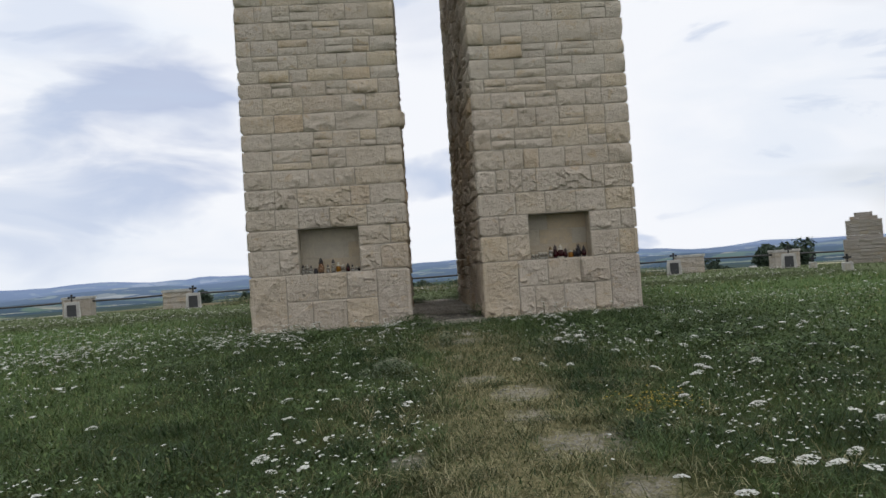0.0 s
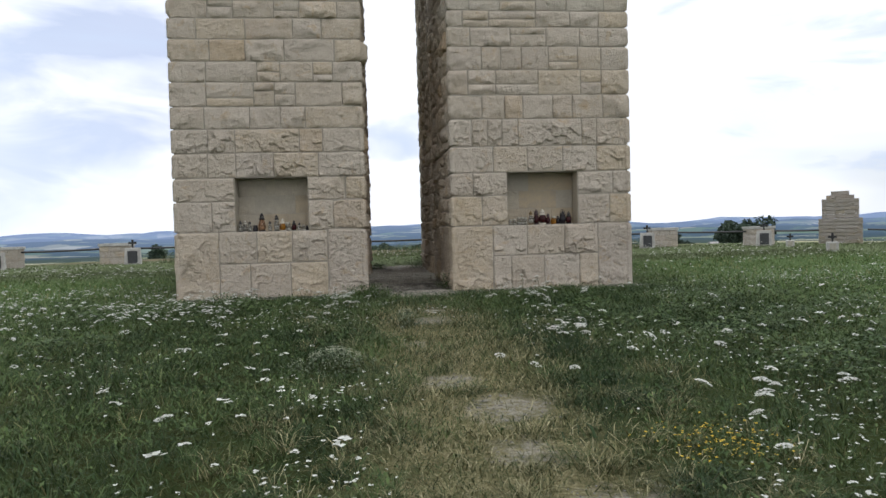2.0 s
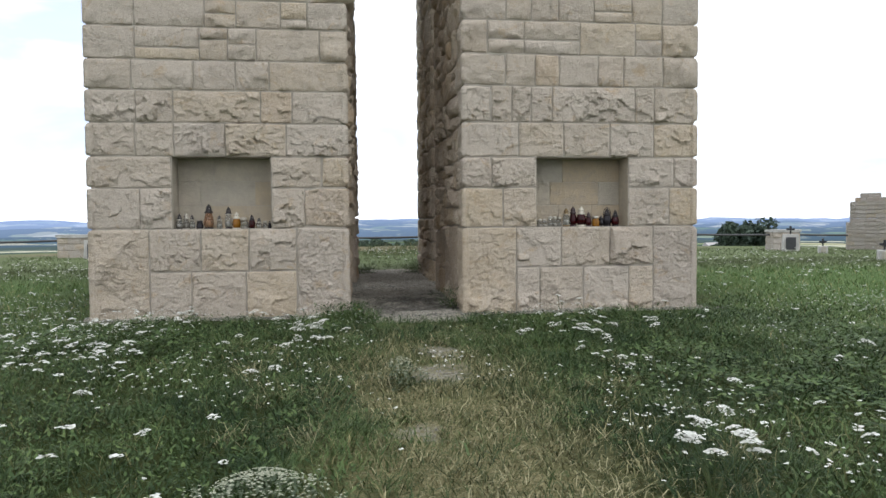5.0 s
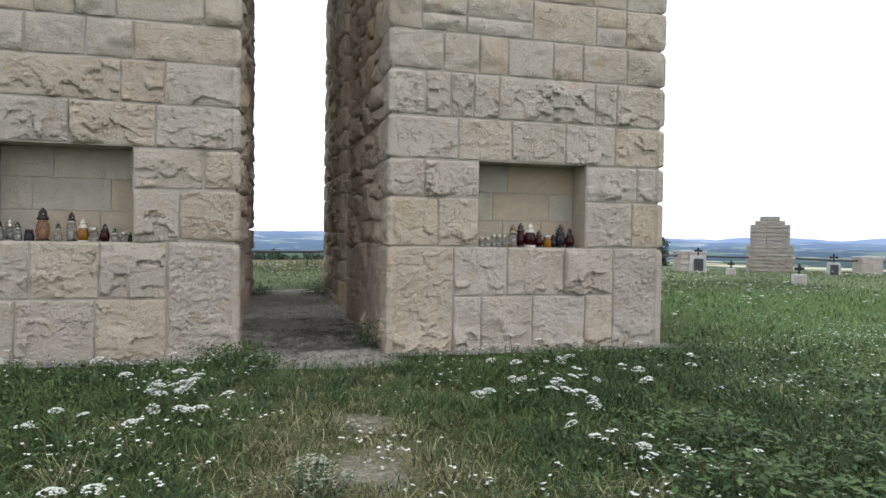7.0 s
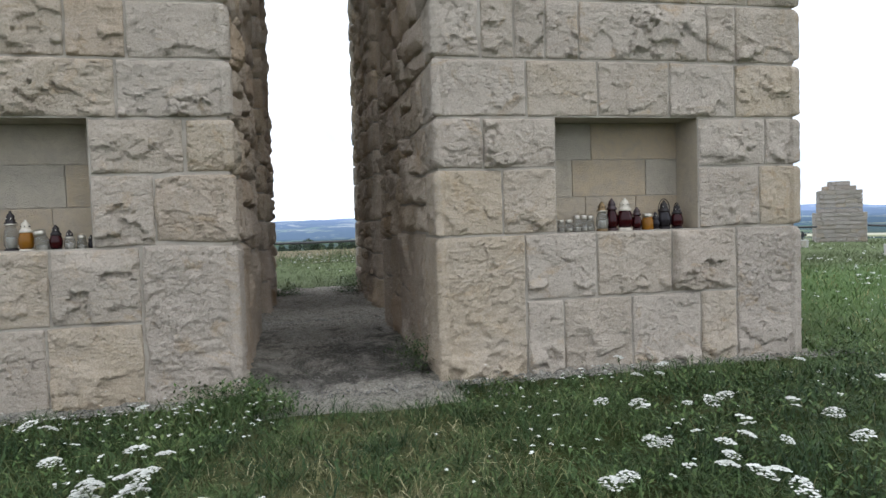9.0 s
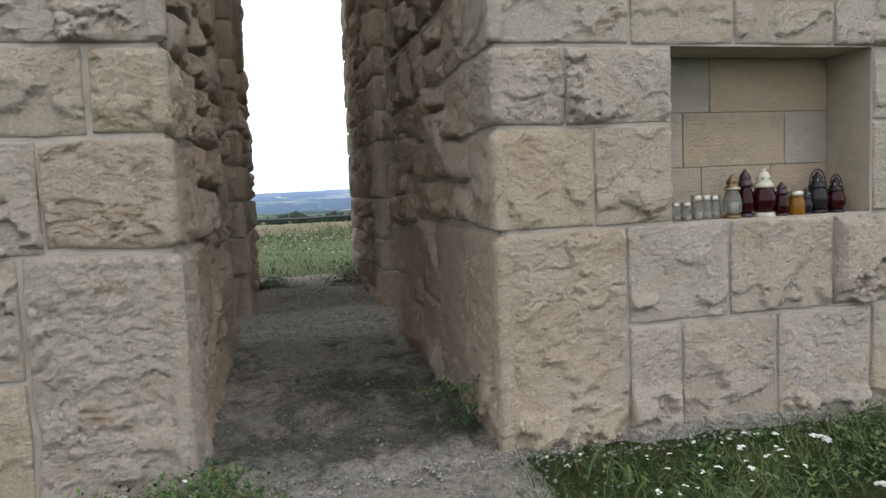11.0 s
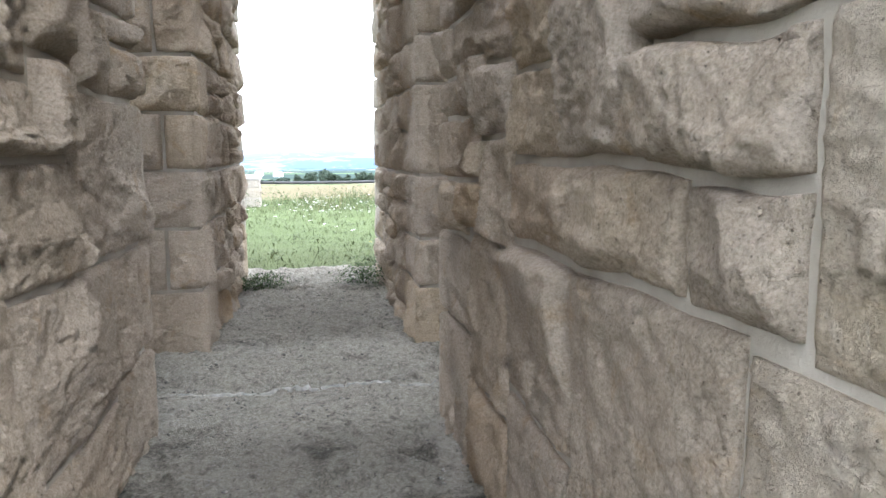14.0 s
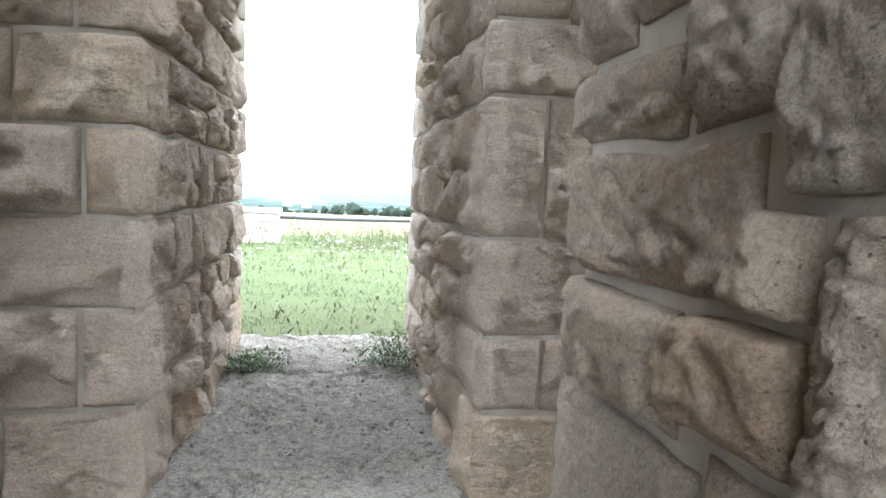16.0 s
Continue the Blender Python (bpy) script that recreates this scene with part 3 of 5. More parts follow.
    vert = np.stack([px + nx * d, py + ny * d, v + wv * fade], -1).reshape(-1, 3)
    nu, nv = u.shape
    i, k = np.meshgrid(np.arange(nu - 1), np.arange(nv - 1), indexing="ij")
    q = np.stack([i * nv + k, (i + 1) * nv + k, (i + 1) * nv + k + 1, i * nv + k + 1], -1).reshape(-1, 4)
    return vert, q


def split(a, b, rng, lo=0.34, hi=0.85):
    """Joints between a and b."""
    cuts, s = [], a
    while b - s > hi:
        s += lo + (hi - lo) * rng.random() ** 1.3
        if b - s < lo:
            s = b - lo
        cuts.append(s)
    return cuts


TOP = 11.6


def courses(first, rng, lo, hi):
    z = list(first)
    while z[-1] < TOP - 0.5:
        z.append(z[-1] + lo + (hi - lo) * rng.random())
    z.append(TOP)
    return z


def make_pillar(name, rect, first, lo, hi, front, niche, seed, close, label, inner_side=None, inner_stones=(), inner_wrap=()):
    """One pillar: a mortar core and its stones, course by course.
    front: joints along the front for the lowest courses; niche: x0, x1, z0, z1; close: sides (0 front, 1, 2, 3) seen from near.
    inner_stones: y0, y1, z0, z1 of the stones of the passage wall, whose side is inner_side, in the lowest courses;
    inner_wrap: how far the front corner's stones reach round into the passage, course by course."""
    rng = random.Random(seed)
    x0, x1, y0, y1 = rect
    W, D = x1 - x0, y1 - y0
    base = empty(name, pose((x0 + x1) / 2, (y0 + y1) / 2, first[0]))
    inv = np.array([(x0 + x1) / 2, (y0 + y1) / 2, first[0]])
    tagged(base, label, "monument pillar", "pillars of the monument")
    # core
    bm = bmesh.new()
    if niche:
        a, b, c, d = niche
        dep = 0.34
        for q in ((x0, a, y0, y1, first[0], TOP), (b, x1, y0, y1, first[0], TOP), (a, b, y0, y1, first[0], c), (a, b, y0, y1, d, TOP), (a, b, y0 + dep, y1, c, d)):
            box(bm, *q)
        bmesh.ops.remove_doubles(bm, verts=bm.verts, dist=0.001)
    else:
        box(bm, x0, x1, y0, y1, first[0], TOP)
    bmesh.ops.translate(bm, verts=bm.verts, vec=Vector(-inv))
    part("core", bm, MORTAR, base, "pale lime mortar core")
    zs = courses(first, rng, lo, hi)
    rest_v, rest_f, count, total, rest_n = [], [], 0, 0, 0
    REAR = 0.30
    stones = []
    for ci, (za, zb) in enumerate(zip(zs, zs[1:])):
        given = front[ci] if ci < len(front) else None
        laid = ci < len(inner_wrap)
        # joints on each side, corner stones wrap
        if not (niche and ci == 1):
            wrap = [0.22 + 0.45 * rng.random() for _ in range(8)]
        sides = [(0, W), (W, W + D), (W + D, 2 * W + D), (2 * W + D, 2 * (W + D))]
        cuts = []
        for si, (a, b) in enumerate(sides):
            if si == 0 and given is not None:
                c = [g - x0 for g in given]
            else:
                a1, b1 = a + wrap[2 * si], b - wrap[2 * si + 1]
                if niche and ci < 2:
                    a1, b1 = (a + 0.78, b1) if si == 1 else (a1, b - 0.78) if si == 3 else (a1, b1)
                if laid and si == inner_side:
                    c = [a + inner_wrap[ci], b + REAR] if si == 1 else [a - REAR, b - inner_wrap[ci]]
                else:
                    if laid and si == 2:
                        a1, b1 = (a + REAR, b1) if inner_side == 1 else (a1, b - REAR)
                    c = [a1] + (split(a1, b1, rng, 0.27, 0.62) if si in close and si != 0 else split(a1, b1, rng)) + [b1]
            cuts += c
        cuts = sorted(set(round(c, 4) for c in cuts))
        cuts.append(cuts[0] + 2 * (W + D))
        for s0, s1 in zip(cuts, cuts[1:]):
            mid = (s0 + s1) / 2
            side = next((i for i, (a, b) in enumerate(sides) if a <= mid < b), 3 if mid < 2 * (W + D) else 0)
            if niche and za >= niche[2] - 0.05 and zb <= niche[3] + 0.05 and s0 >= niche[0] - x0 - 0.02 and s1 <= niche[1] - x0 + 0.02:
                continue
            if laid and side == inner_side and not any(s0 + 0.05 < c < s1 - 0.05 for c in (0, W, 2 * (W + D))):
                continue
            spans = [(za, zb)]
            # the front corners stand on tall stones through the two lowest courses
            corner = any(s0 + 0.05 < c < s1 - 0.05 for c in (0, W, W + D, 2 * W + D, 2 * (W + D)))
            quoin = niche and ci < 2 and any(s0 + 0.05 < c < s1 - 0.05 for c in (0, W, 2 * (W + D)))
            if quoin and ci == 1:
                continue
            # some tall courses are laid as two thin stones
            inner = side in close and side != 0
            tall = zb - za
            if quoin:
                spans = [(za, zs[2])]
            elif (given is None or inner) and not corner and (tall > 0.48 and rng.random() < 0.9 or tall > 0.27 and rng.random() < 0.45):
                k = za + tall * rng.choice((0.36, 0.43, 0.5, 0.57, 0.64))
                spans = [(za, k), (k, zb)]
            stones += [(s0, s1, a, b, side, bool(quoin)) for a, b in spans]
    for p, r, a, b in inner_stones:
        s0, s1 = (W + p - y0, W + r - y0) if inner_side == 1 else (2 * W + D + y1 - r, 2 * W + D + y1 - p)
        stones.append((s0, s1, a, b, inner_side, False))
    for s0, s1, a, b, side, quoin in stones:
        total += 1
        inner = side in close and side != 0
        fore = side == 0 or any(s0 + 0.03 < c < s1 - 0.03 for c in (0, W, 2 * (W + D)))
        as_part = a < 5.2 and (side in close or fore) and count < 290
        near = as_part and a < 2.9
        step = (0.0115 if inner and a > 0.6 and side == inner_side else 0.0125 if inner_stones else 0.022) if near else (0.045 if as_part else 0.13)
        proud = 0.092 if inner else 0.046 if niche else 0.066
        if side not in close and not fore:
            proud = 0.05
        v, q = stone_arrays(rect, s0, s1, a, b, rng, step, proud, 1.5 if inner else 1.0 if niche else 1.1, 0.042 if inner else 0.010, seed * 1000 + total, 0.012 if inner else 0.007, quoin)
        v = v - inv
        if as_part:
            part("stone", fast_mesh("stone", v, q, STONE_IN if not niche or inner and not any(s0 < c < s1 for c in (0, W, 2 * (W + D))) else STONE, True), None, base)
            count += 1
        else:
            rest_v.append(v)
            rest_f.append(q + rest_n)
            rest_n += len(v)
    up = part("upper_stonework", fast_mesh("upper_stonework", np.concatenate(rest_v), np.concatenate(rest_f), STONE_J, True), None, base, "upper courses of rock-faced stone")
    up["kind"] = "stuff"
    if niche:
        a, b, c, d = niche
        rows = [c, c + 0.30, c + 0.62, d]
        joints = [[a, a + 0.40, a + 0.88, b], [a, a + 0.28, a + 0.98, b], [a, a + 0.46, b]]
        for (za, zb), js in zip(zip(rows, rows[1:]), joints):
            for p, r in zip(js, js[1:]):
                bm = bmesh.new()
                box(bm, p + 0.003, r - 0.003, y0 + dep - 0.012, y0 + dep + 0.02, za + 0.003, zb - 0.003, 0.004)
                bmesh.ops.translate(bm, verts=bm.verts, vec=Vector(-inv))
                part("niche_panel", bm, SAWN, base, "smooth sawn stone panel")
        bm = bmesh.new()
        box(bm, a - 0.002, b + 0.002, y0 + 0.004, y0 + dep - 0.014, c - 0.05, c - 0.005, 0.004)
        bmesh.ops.translate(bm, verts=bm.verts, vec=Vector(-inv))
        part("niche_sill", bm, SAWN, base, "smooth sawn stone sill")
        for p, r in ((a - 0.03, a + 0.004), (b - 0.004, b + 0.03)):
            bm = bmesh.new()
            box(bm, p, r, y0 + 0.004, y0 + dep - 0.014, c + 0.008, d, 0.003)
            bmesh.ops.translate(bm, verts=bm.verts, vec=Vector(-inv))
            part("niche_jamb", bm, SAWN, base, "smooth sawn stone jamb")
    return base


RIGHT_FRONT = [
    [2.36, 2.68, 3.29, 3.94, 4.29],
    [2.36, 2.98, 3.67, 4.29],
    [2.18, 2.64, 3.93, 4.52],
    [2.03, 2.64, 3.93, 4.58],
    [2.40, 3.02, 3.66, 4.29],
    [2.03, 2.31, 2.57, 2.86, 4.02, 4.30],
    [2.22, 2.62, 2.95, 3.50, 3.86, 4.42],
]
LEFT_FRONT = [
    [-2.38, -1.87, -1.19, -0.55],
    [-2.38, -1.75, -1.15, -0.55],
    [-2.48, -2.09, -0.86, -0.43],
    [-2.09, -0.86, -0.22],
    [-2.52, -2.05, -1.42, -0.66],
    [-2.50, -2.05, -0.98, -0.58],
    [-2.55, -1.80, -1.28, -0.86],
]
# the passage walls: how far the front corner stones reach in, then the stones between
RIGHT_WRAP, LEFT_WRAP = (0.59, 0.59, 0.45, 0.38), (0.64, 0.64, 0.92, 0.50)
RIGHT_INNER = [
    (14.72, 15.48, 0.27, 1.50), (15.48, 16.10, 0.27, 0.92), (15.48, 16.10, 0.92, 1.50), (16.10, 16.70, 0.27, 0.78), (16.10, 16.70, 0.78, 1.44), (16.70, 17.60, 0.27, 0.95), (16.70, 17.60, 0.95, 1.40),
    (14.58, 14.92, 1.49, 1.75), (14.92, 15.50, 1.50, 1.76), (14.58, 15.10, 1.75, 1.99), (15.10, 15.58, 1.76, 2.22), (15.50, 16.06, 1.50, 1.76), (15.58, 16.06, 1.76, 2.05), (16.06, 16.44, 1.44, 1.84), (16.06, 16.50, 1.84, 2.12), (16.44, 16.78, 1.44, 1.66), (16.44, 16.58, 1.66, 1.84), (16.58, 17.60, 1.66, 1.96), (16.78, 17.60, 1.40, 1.66),
    (14.51, 15.10, 1.99, 2.40), (15.10, 15.58, 2.22, 2.40), (15.58, 16.06, 2.05, 2.40), (16.06, 16.50, 2.12, 2.40), (16.50, 16.82, 1.96, 2.19), (16.82, 17.60, 1.96, 2.15), (16.50, 17.05, 2.19, 2.40), (17.05, 17.60, 2.15, 2.40),
]
LEFT_INNER = [
    (14.77, 15.45, 0.27, 1.48), (15.45, 16.22, 0.27, 0.72), (15.45, 15.80, 0.72, 1.48), (15.80, 16.40, 0.72, 1.36), (16.22, 16.84, 0.27, 0.72), (16.40, 16.84, 0.72, 1.34), (16.84, 17.68, 0.27, 0.80), (16.84, 17.68, 0.80, 1.34),
    (15.05, 15.80, 1.48, 1.78), (15.05, 15.55, 1.78, 2.02), (15.55, 16.10, 1.78, 2.02), (15.80, 16.40, 1.36, 1.78), (16.10, 16.40, 1.78, 2.10), (16.40, 17.68, 1.34, 2.03),
    (14.63, 15.20, 2.02, 2.40), (15.20, 15.72, 2.02, 2.22), (15.20, 15.72, 2.22, 2.40), (15.72, 16.10, 2.02, 2.40), (16.10, 16.52, 2.10, 2.40), (16.52, 16.98, 2.03, 2.40), (16.98, 17.68, 2.03, 2.27), (16.98, 17.68, 2.27, 2.40),
]
BACK_L_FRONT = [[-2.6, -2.0, -1.4, -0.92, -0.40], [-2.5, -1.8, -1.1, -0.52, -0.07], [-2.6, -1.9, -1.2, -0.55], [-2.4, -1.8, -1.1, -0.58, -0.05], [-2.6, -1.9, -1.3, -0.85, -0.32], [-2.5, -1.9, -1.2, -0.60, -0.08]]
BACK_R_FRONT = [[2.17, 2.7, 3.4, 4.1, 4.6], [2.05, 2.42, 3.0, 3.7, 4.4], [2.30, 2.9, 3.5, 4.2], [2.02, 2.40, 2.9, 3.6, 4.3], [2.32, 2.9, 3.7, 4.4], [2.10, 2.55, 3.2, 3.9, 4.5]]
FRONT_L, FRONT_R = (-3.06, 0.09, 14.13, 17.38), (1.66, 4.87, 14.13, 17.30)
BACK_L, BACK_R = (-3.02, 0.16, 18.88, 22.10), (1.76, 4.92, 18.88, 22.10)
make_pillar("stone_pillar", FRONT_L, [0.27, 0.93, 1.48, 2.00, 2.40, 2.82, 3.23, 3.61, 4.02, 4.37, 4.75, 5.10, 5.40, 5.66, 5.96, 6.28, 6.64], 0.30, 0.40, LEFT_FRONT, (-2.09, -0.86, 1.48, 2.40), 11, (0, 1, 2), "tall rock-faced sandstone pillar with candle niche at the front", 1, LEFT_INNER, LEFT_WRAP)
make_pillar("stone_pillar", FRONT_R, [0.27, 0.93, 1.47, 2.00, 2.41, 2.87, 3.36, 3.78, 4.22, 4.63, 4.97, 5.26, 5.67, 5.97, 6.43], 0.30, 0.42, RIGHT_FRONT, (2.64, 3.93, 1.47, 2.41), 12, (0, 3, 2), "tall rock-faced sandstone pillar with candle niche, slightly wider front", 3, RIGHT_INNER, RIGHT_WRAP)
make_pillar("stone_pillar", BACK_L, [0.27, 0.80, 1.25, 1.66, 2.06, 2.46, 2.88], 0.32, 0.46, BACK_L_FRONT, None, 13, (0, 1), "tall rock-faced sandstone pillar behind the cross passage")
make_pillar("stone_pillar", BACK_R, [0.27, 0.77, 1.14, 1.62, 2.30, 2.65, 3.05], 0.32, 0.46, BACK_R_FRONT, None, 14, (0, 3), "tall rock-faced sandstone pillar behind the cross passage")

# ---- the monument's floor slab ----


def floor_top(x, y, z):
    """Broken, crumbling surface of the floor, with a gap where the rear slab begins."""
    flake = fbm(x * 5, y * 5.5, 45, 4)
    zz = z + 0.026 * (fbm(x * 2.5, y * 2.5, 41, 4) - 0.5) + 0.020 * (fbm(x * 11, y * 11, 43, 3) - 0.5)
    zz = zz + 0.022 * sstep(0.49, 0.52, flake) + 0.030 * (vnoise(x * 30, y * 32, 46) - 0.5) * sstep(0.35, 0.6, fbm(x * 1.7, y * 1.7, 48))
    zz = zz + 0.010 * (vnoise(x * 60, y * 63, 49) - 0.5)
    return zz - 0.05 * np.exp(-((y - 21.12 - 0.06 * (fbm(x * 3, y * 0, 44) - 0.5)) / 0.022) ** 2)


def slab_mesh(x0, x1, y0, y1, z, step, ragged):
    xs, ys = np.linspace(x0, x1, int((x1 - x0) / step) + 1), np.linspace(y0, y1, int((y1 - y0) / 0.022) + 1)
    xs = np.concatenate([xs[(xs < -0.25)], np.arange(max(x0, -0.25), min(x1, 2.1), 0.021), xs[xs > 2.1]])
    nx, ny = len(xs), len(ys)
    x, y = np.meshgrid(xs, ys, indexing="ij")
    zz = floor_top(x, y, z)
    ed = np.minimum(np.minimum(x - x0, x1 - x), np.minimum(y - y0, y1 - y))
    cut = ragged * fbm(x * 3.1, y * 3.1, 47, 3)
    zz = zz - 0.25 * (1 - sstep(cut * 0.6, cut + 0.06, ed))
    v = np.stack([x, y, zz], -1).reshape(-1, 3)
    i, k = np.meshgrid(np.arange(nx - 1), np.arange(ny - 1), indexing="ij")
    q = np.stack([i * ny + k, (i + 1) * ny + k, (i + 1) * ny + k + 1, i * ny + k + 1], -1).reshape(-1, 4)
    return v, q


v, q = slab_mesh(-3.45, 5.3, 13.90, 22.75, 0.335, 0.045, 0.3)
slab = tagged(new("floor", fast_mesh("floor", v, q, FLOOR, True)), "worn gravelly concrete slab between the stone pillars", "floor", kind="structure")

# light strip of cement across the floor where the passages meet
v, q = slab_mesh(0.0, 1.9, 13.38, 14.3, 0.325, 0.035, 0.28)
apron = tagged(new("floor_apron", fast_mesh("floor_apron", v, q, FLOOR, True)), "crumbled concrete apron before the passage", "floor", kind="structure")
CEMENT = plain("pale_cement_strip", (0.26, 0.25, 0.225), 0.95, 0.15, 0.5, 18)
xs = np.linspace(-0.25, 2.1, 200)
mid_y = 17.9 + 0.03 * (fbm(xs * 2.0, xs * 0, 61) - 0.5)
half = 0.010 * (0.5 + fbm(xs * 6, xs * 0 + 3, 63))
top = floor_top(xs, mid_y, 0.335) + 0.006
v = np.concatenate([np.stack([xs, mid_y - half - 0.02, top - 0.02], -1), np.stack([xs, mid_y - half, top], -1), np.stack([xs, mid_y + half, top], -1), np.stack([xs, mid_y + half + 0.02, top - 0.02], -1)])
n = len(xs)
q = np.concatenate([np.stack([np.arange(n - 1) + k * n, np.arange(1, n) + k * n, np.arange(1, n) + (k + 1) * n, np.arange(n - 1) + (k + 1) * n], -1) for k in range(3)])
tagged(new("floor_joint", fast_mesh("floor_joint", v, q, CEMENT, True)), "pale cement joint across the worn floor", "floor", kind="structure")

# ---- candle lanterns in the niches ----


def glass(name, col, trans=0.75, rough=0.08):
    m = Mat(name, rough, 0.5)
    m.colour(m.ramp(m.noise(18, 3, co=m.co), [(0.3, tuple(c * 0.8 for c in col)), (0.7, col)]))
    m.b.inputs["Transmission Weight"].default_value = trans
    m.b.inputs["IOR"].default_value = 1.3
    return m.m


CLEAR = glass("clear_lantern_glass", (0.62, 0.63, 0.60), 0.9, 0.08)
AMBER = glass("amber_lantern_glass", (0.30, 0.13, 0.014), 0.35)
ORANGE = glass("pale_orange_lantern_glass", (0.55, 0.33, 0.20), 0.85)
RED = glass("red_lantern_glass", (0.030, 0.003, 0.004), 0.10)
SMOKE = glass("smoky_lantern_glass", (0.022, 0.019, 0.022), 0.15)
WAX = plain("white_candle_wax", (0.50, 0.47, 0.41), 0.5, 0.4, 0.06, 10)
CAP_DARK = plain("dark_plastic_cap", (0.012, 0.009, 0.009), 0.45, 0.3, 0.3, 30)
CAP_TIN = plain("tin_cap", (0.42, 0.39, 0.33), 0.35, 0.5, 0.15, 30, 0.8)
CAP_WHITE = plain("white_plastic_cap", (0.46, 0.42, 0.34), 0.45, 0.4, 0.2, 20)
CAP_BRASS = plain("brass_brown_cap", (0.15, 0.10, 0.045), 0.4, 0.5, 0.3, 30, 0.6)
CAP_RED = plain("dark_red_cap", (0.022, 0.006, 0.006), 0.4, 0.5, 0.2, 30)


def lantern(x, y, h, wide, gl, cap, kind, label, tilt=0, handle=False):
    """A grave lantern: foot, glass, candle and a cap whose form goes by kind: tall, jar or squat."""
    th = empty("candle_lantern", pose(x, y, 1.4665, tilt * 0.4, tilt, x * 977 % 360))
    tagged(th, label, "candle lantern", "candle lanterns in the niches")
    r = wide / 2
    if kind == "jar":
        body, capz = h * 0.78, h * 0.76
        part("glass", lathe(bmesh.new(), [(r * 0.88, 0), (r, 0.008), (r * 1.02, h * 0.3), (r, h * 0.55), (r * 0.82, h * 0.68), (r * 0.80, body)]), gl, th)
        part("cap", lathe(bmesh.new(), [(r * 0.84, capz), (r * 0.88, capz + 0.004), (r * 0.88, h * 0.93), (r * 0.7, h), (r * 0.3, h * 1.005)]), cap, th)
        part("candle", lathe(bmesh.new(), [(r * 0.7, 0.012), (r * 0.7, h * 0.32), (r * 0.1, h * 0.33)], 10), WAX, th)
        return th
    foot = h * 0.10
    part("foot", lathe(bmesh.new(), [(r * 0.92, 0), (r * 0.98, 0.006), (r * 0.95, foot * 0.7), (r * 0.78, foot)]), cap if cap is not CAP_DARK else CAP_DARK, th)
    if kind == "tall":
        prof = [(r * 0.72, foot), (r * 0.98, foot + h * 0.08), (r, h * 0.32), (r * 0.9, h * 0.48), (r * 0.66, h * 0.60), (r * 0.60, h * 0.68)]
    else:
        prof = [(r * 0.80, foot), (r * 1.02, h * 0.25), (r * 1.04, h * 0.40), (r * 0.86, h * 0.55), (r * 0.70, h * 0.64)]
    part("glass", lathe(bmesh.new(), prof), gl, th)
    part("candle", lathe(bmesh.new(), [(r * 0.5, foot + 0.002), (r * 0.5, h * 0.36), (r * 0.08, h * 0.37)], 10), WAX, th)
    zc = prof[-1][1]
    up = h - zc
    # hood: flared collar, waist, a pierced dome and a finial
    lid = part("cap", lathe(bmesh.new(), [(r * 0.70, zc - 0.004), (r * 0.84, zc + 0.002), (r * 0.80, zc + up * 0.10), (r * 0.60, zc + up * 0.20), (r * 0.62, zc + up * 0.34), (r * 0.56, zc + up * 0.56), (r * 0.36, zc + up * 0.76), (r * 0.17, zc + up * 0.86), (r * 0.21, zc + up * 0.93), (r * 0.06, h)]), cap, th)
    for i in range(6):
        a = i * math.pi / 3
        hole = box(bmesh.new(), -0.0035, 0.0035, -0.003, 0.003, -0.006, 0.006, 0.002)
        bmesh.ops.rotate(hole, verts=hole.verts, matrix=Matrix.Rotation(a + math.pi / 2, 3, "Z"))
        bmesh.ops.translate(hole, verts=hole.verts, vec=(r * 0.60 * math.cos(a), r * 0.60 * math.sin(a), zc + up * 0.42))
        part("vent", hole, CAP_DARK if cap is not CAP_DARK else CAP_TIN, lid)
    part("rim", lathe(bmesh.new(), [(r * 0.80, zc - 0.010), (r * 0.86, zc - 0.006), (r * 0.86, zc + 0.002), (r * 0.80, zc + 0.006)]), CAP_TIN if gl is CLEAR else cap, lid)
    if handle:
        bm = bmesh.new()
        prev = None
        for i in range(13):
            a = math.pi * i / 12
            c = Vector((r * 0.85 * math.cos(a), 0, zc + 0.9 * (h * 1.10 - zc) * math.sin(a)))
            ring = [bm.verts.new(c + Vector((0.004 * math.cos(k * math.pi / 2) * math.cos(a), 0.004 * math.sin(k * math.pi / 2), 0.004 * math.cos(k * math.pi / 2) * math.sin(a)))) for k in range(4)]
            if prev:
                for k in range(4):
                    bm.faces.new((prev[k], prev[(k + 1) % 4], ring[(k + 1) % 4], ring[k]))
            prev = ring
        part("handle", bm, cap, lid)
    return th


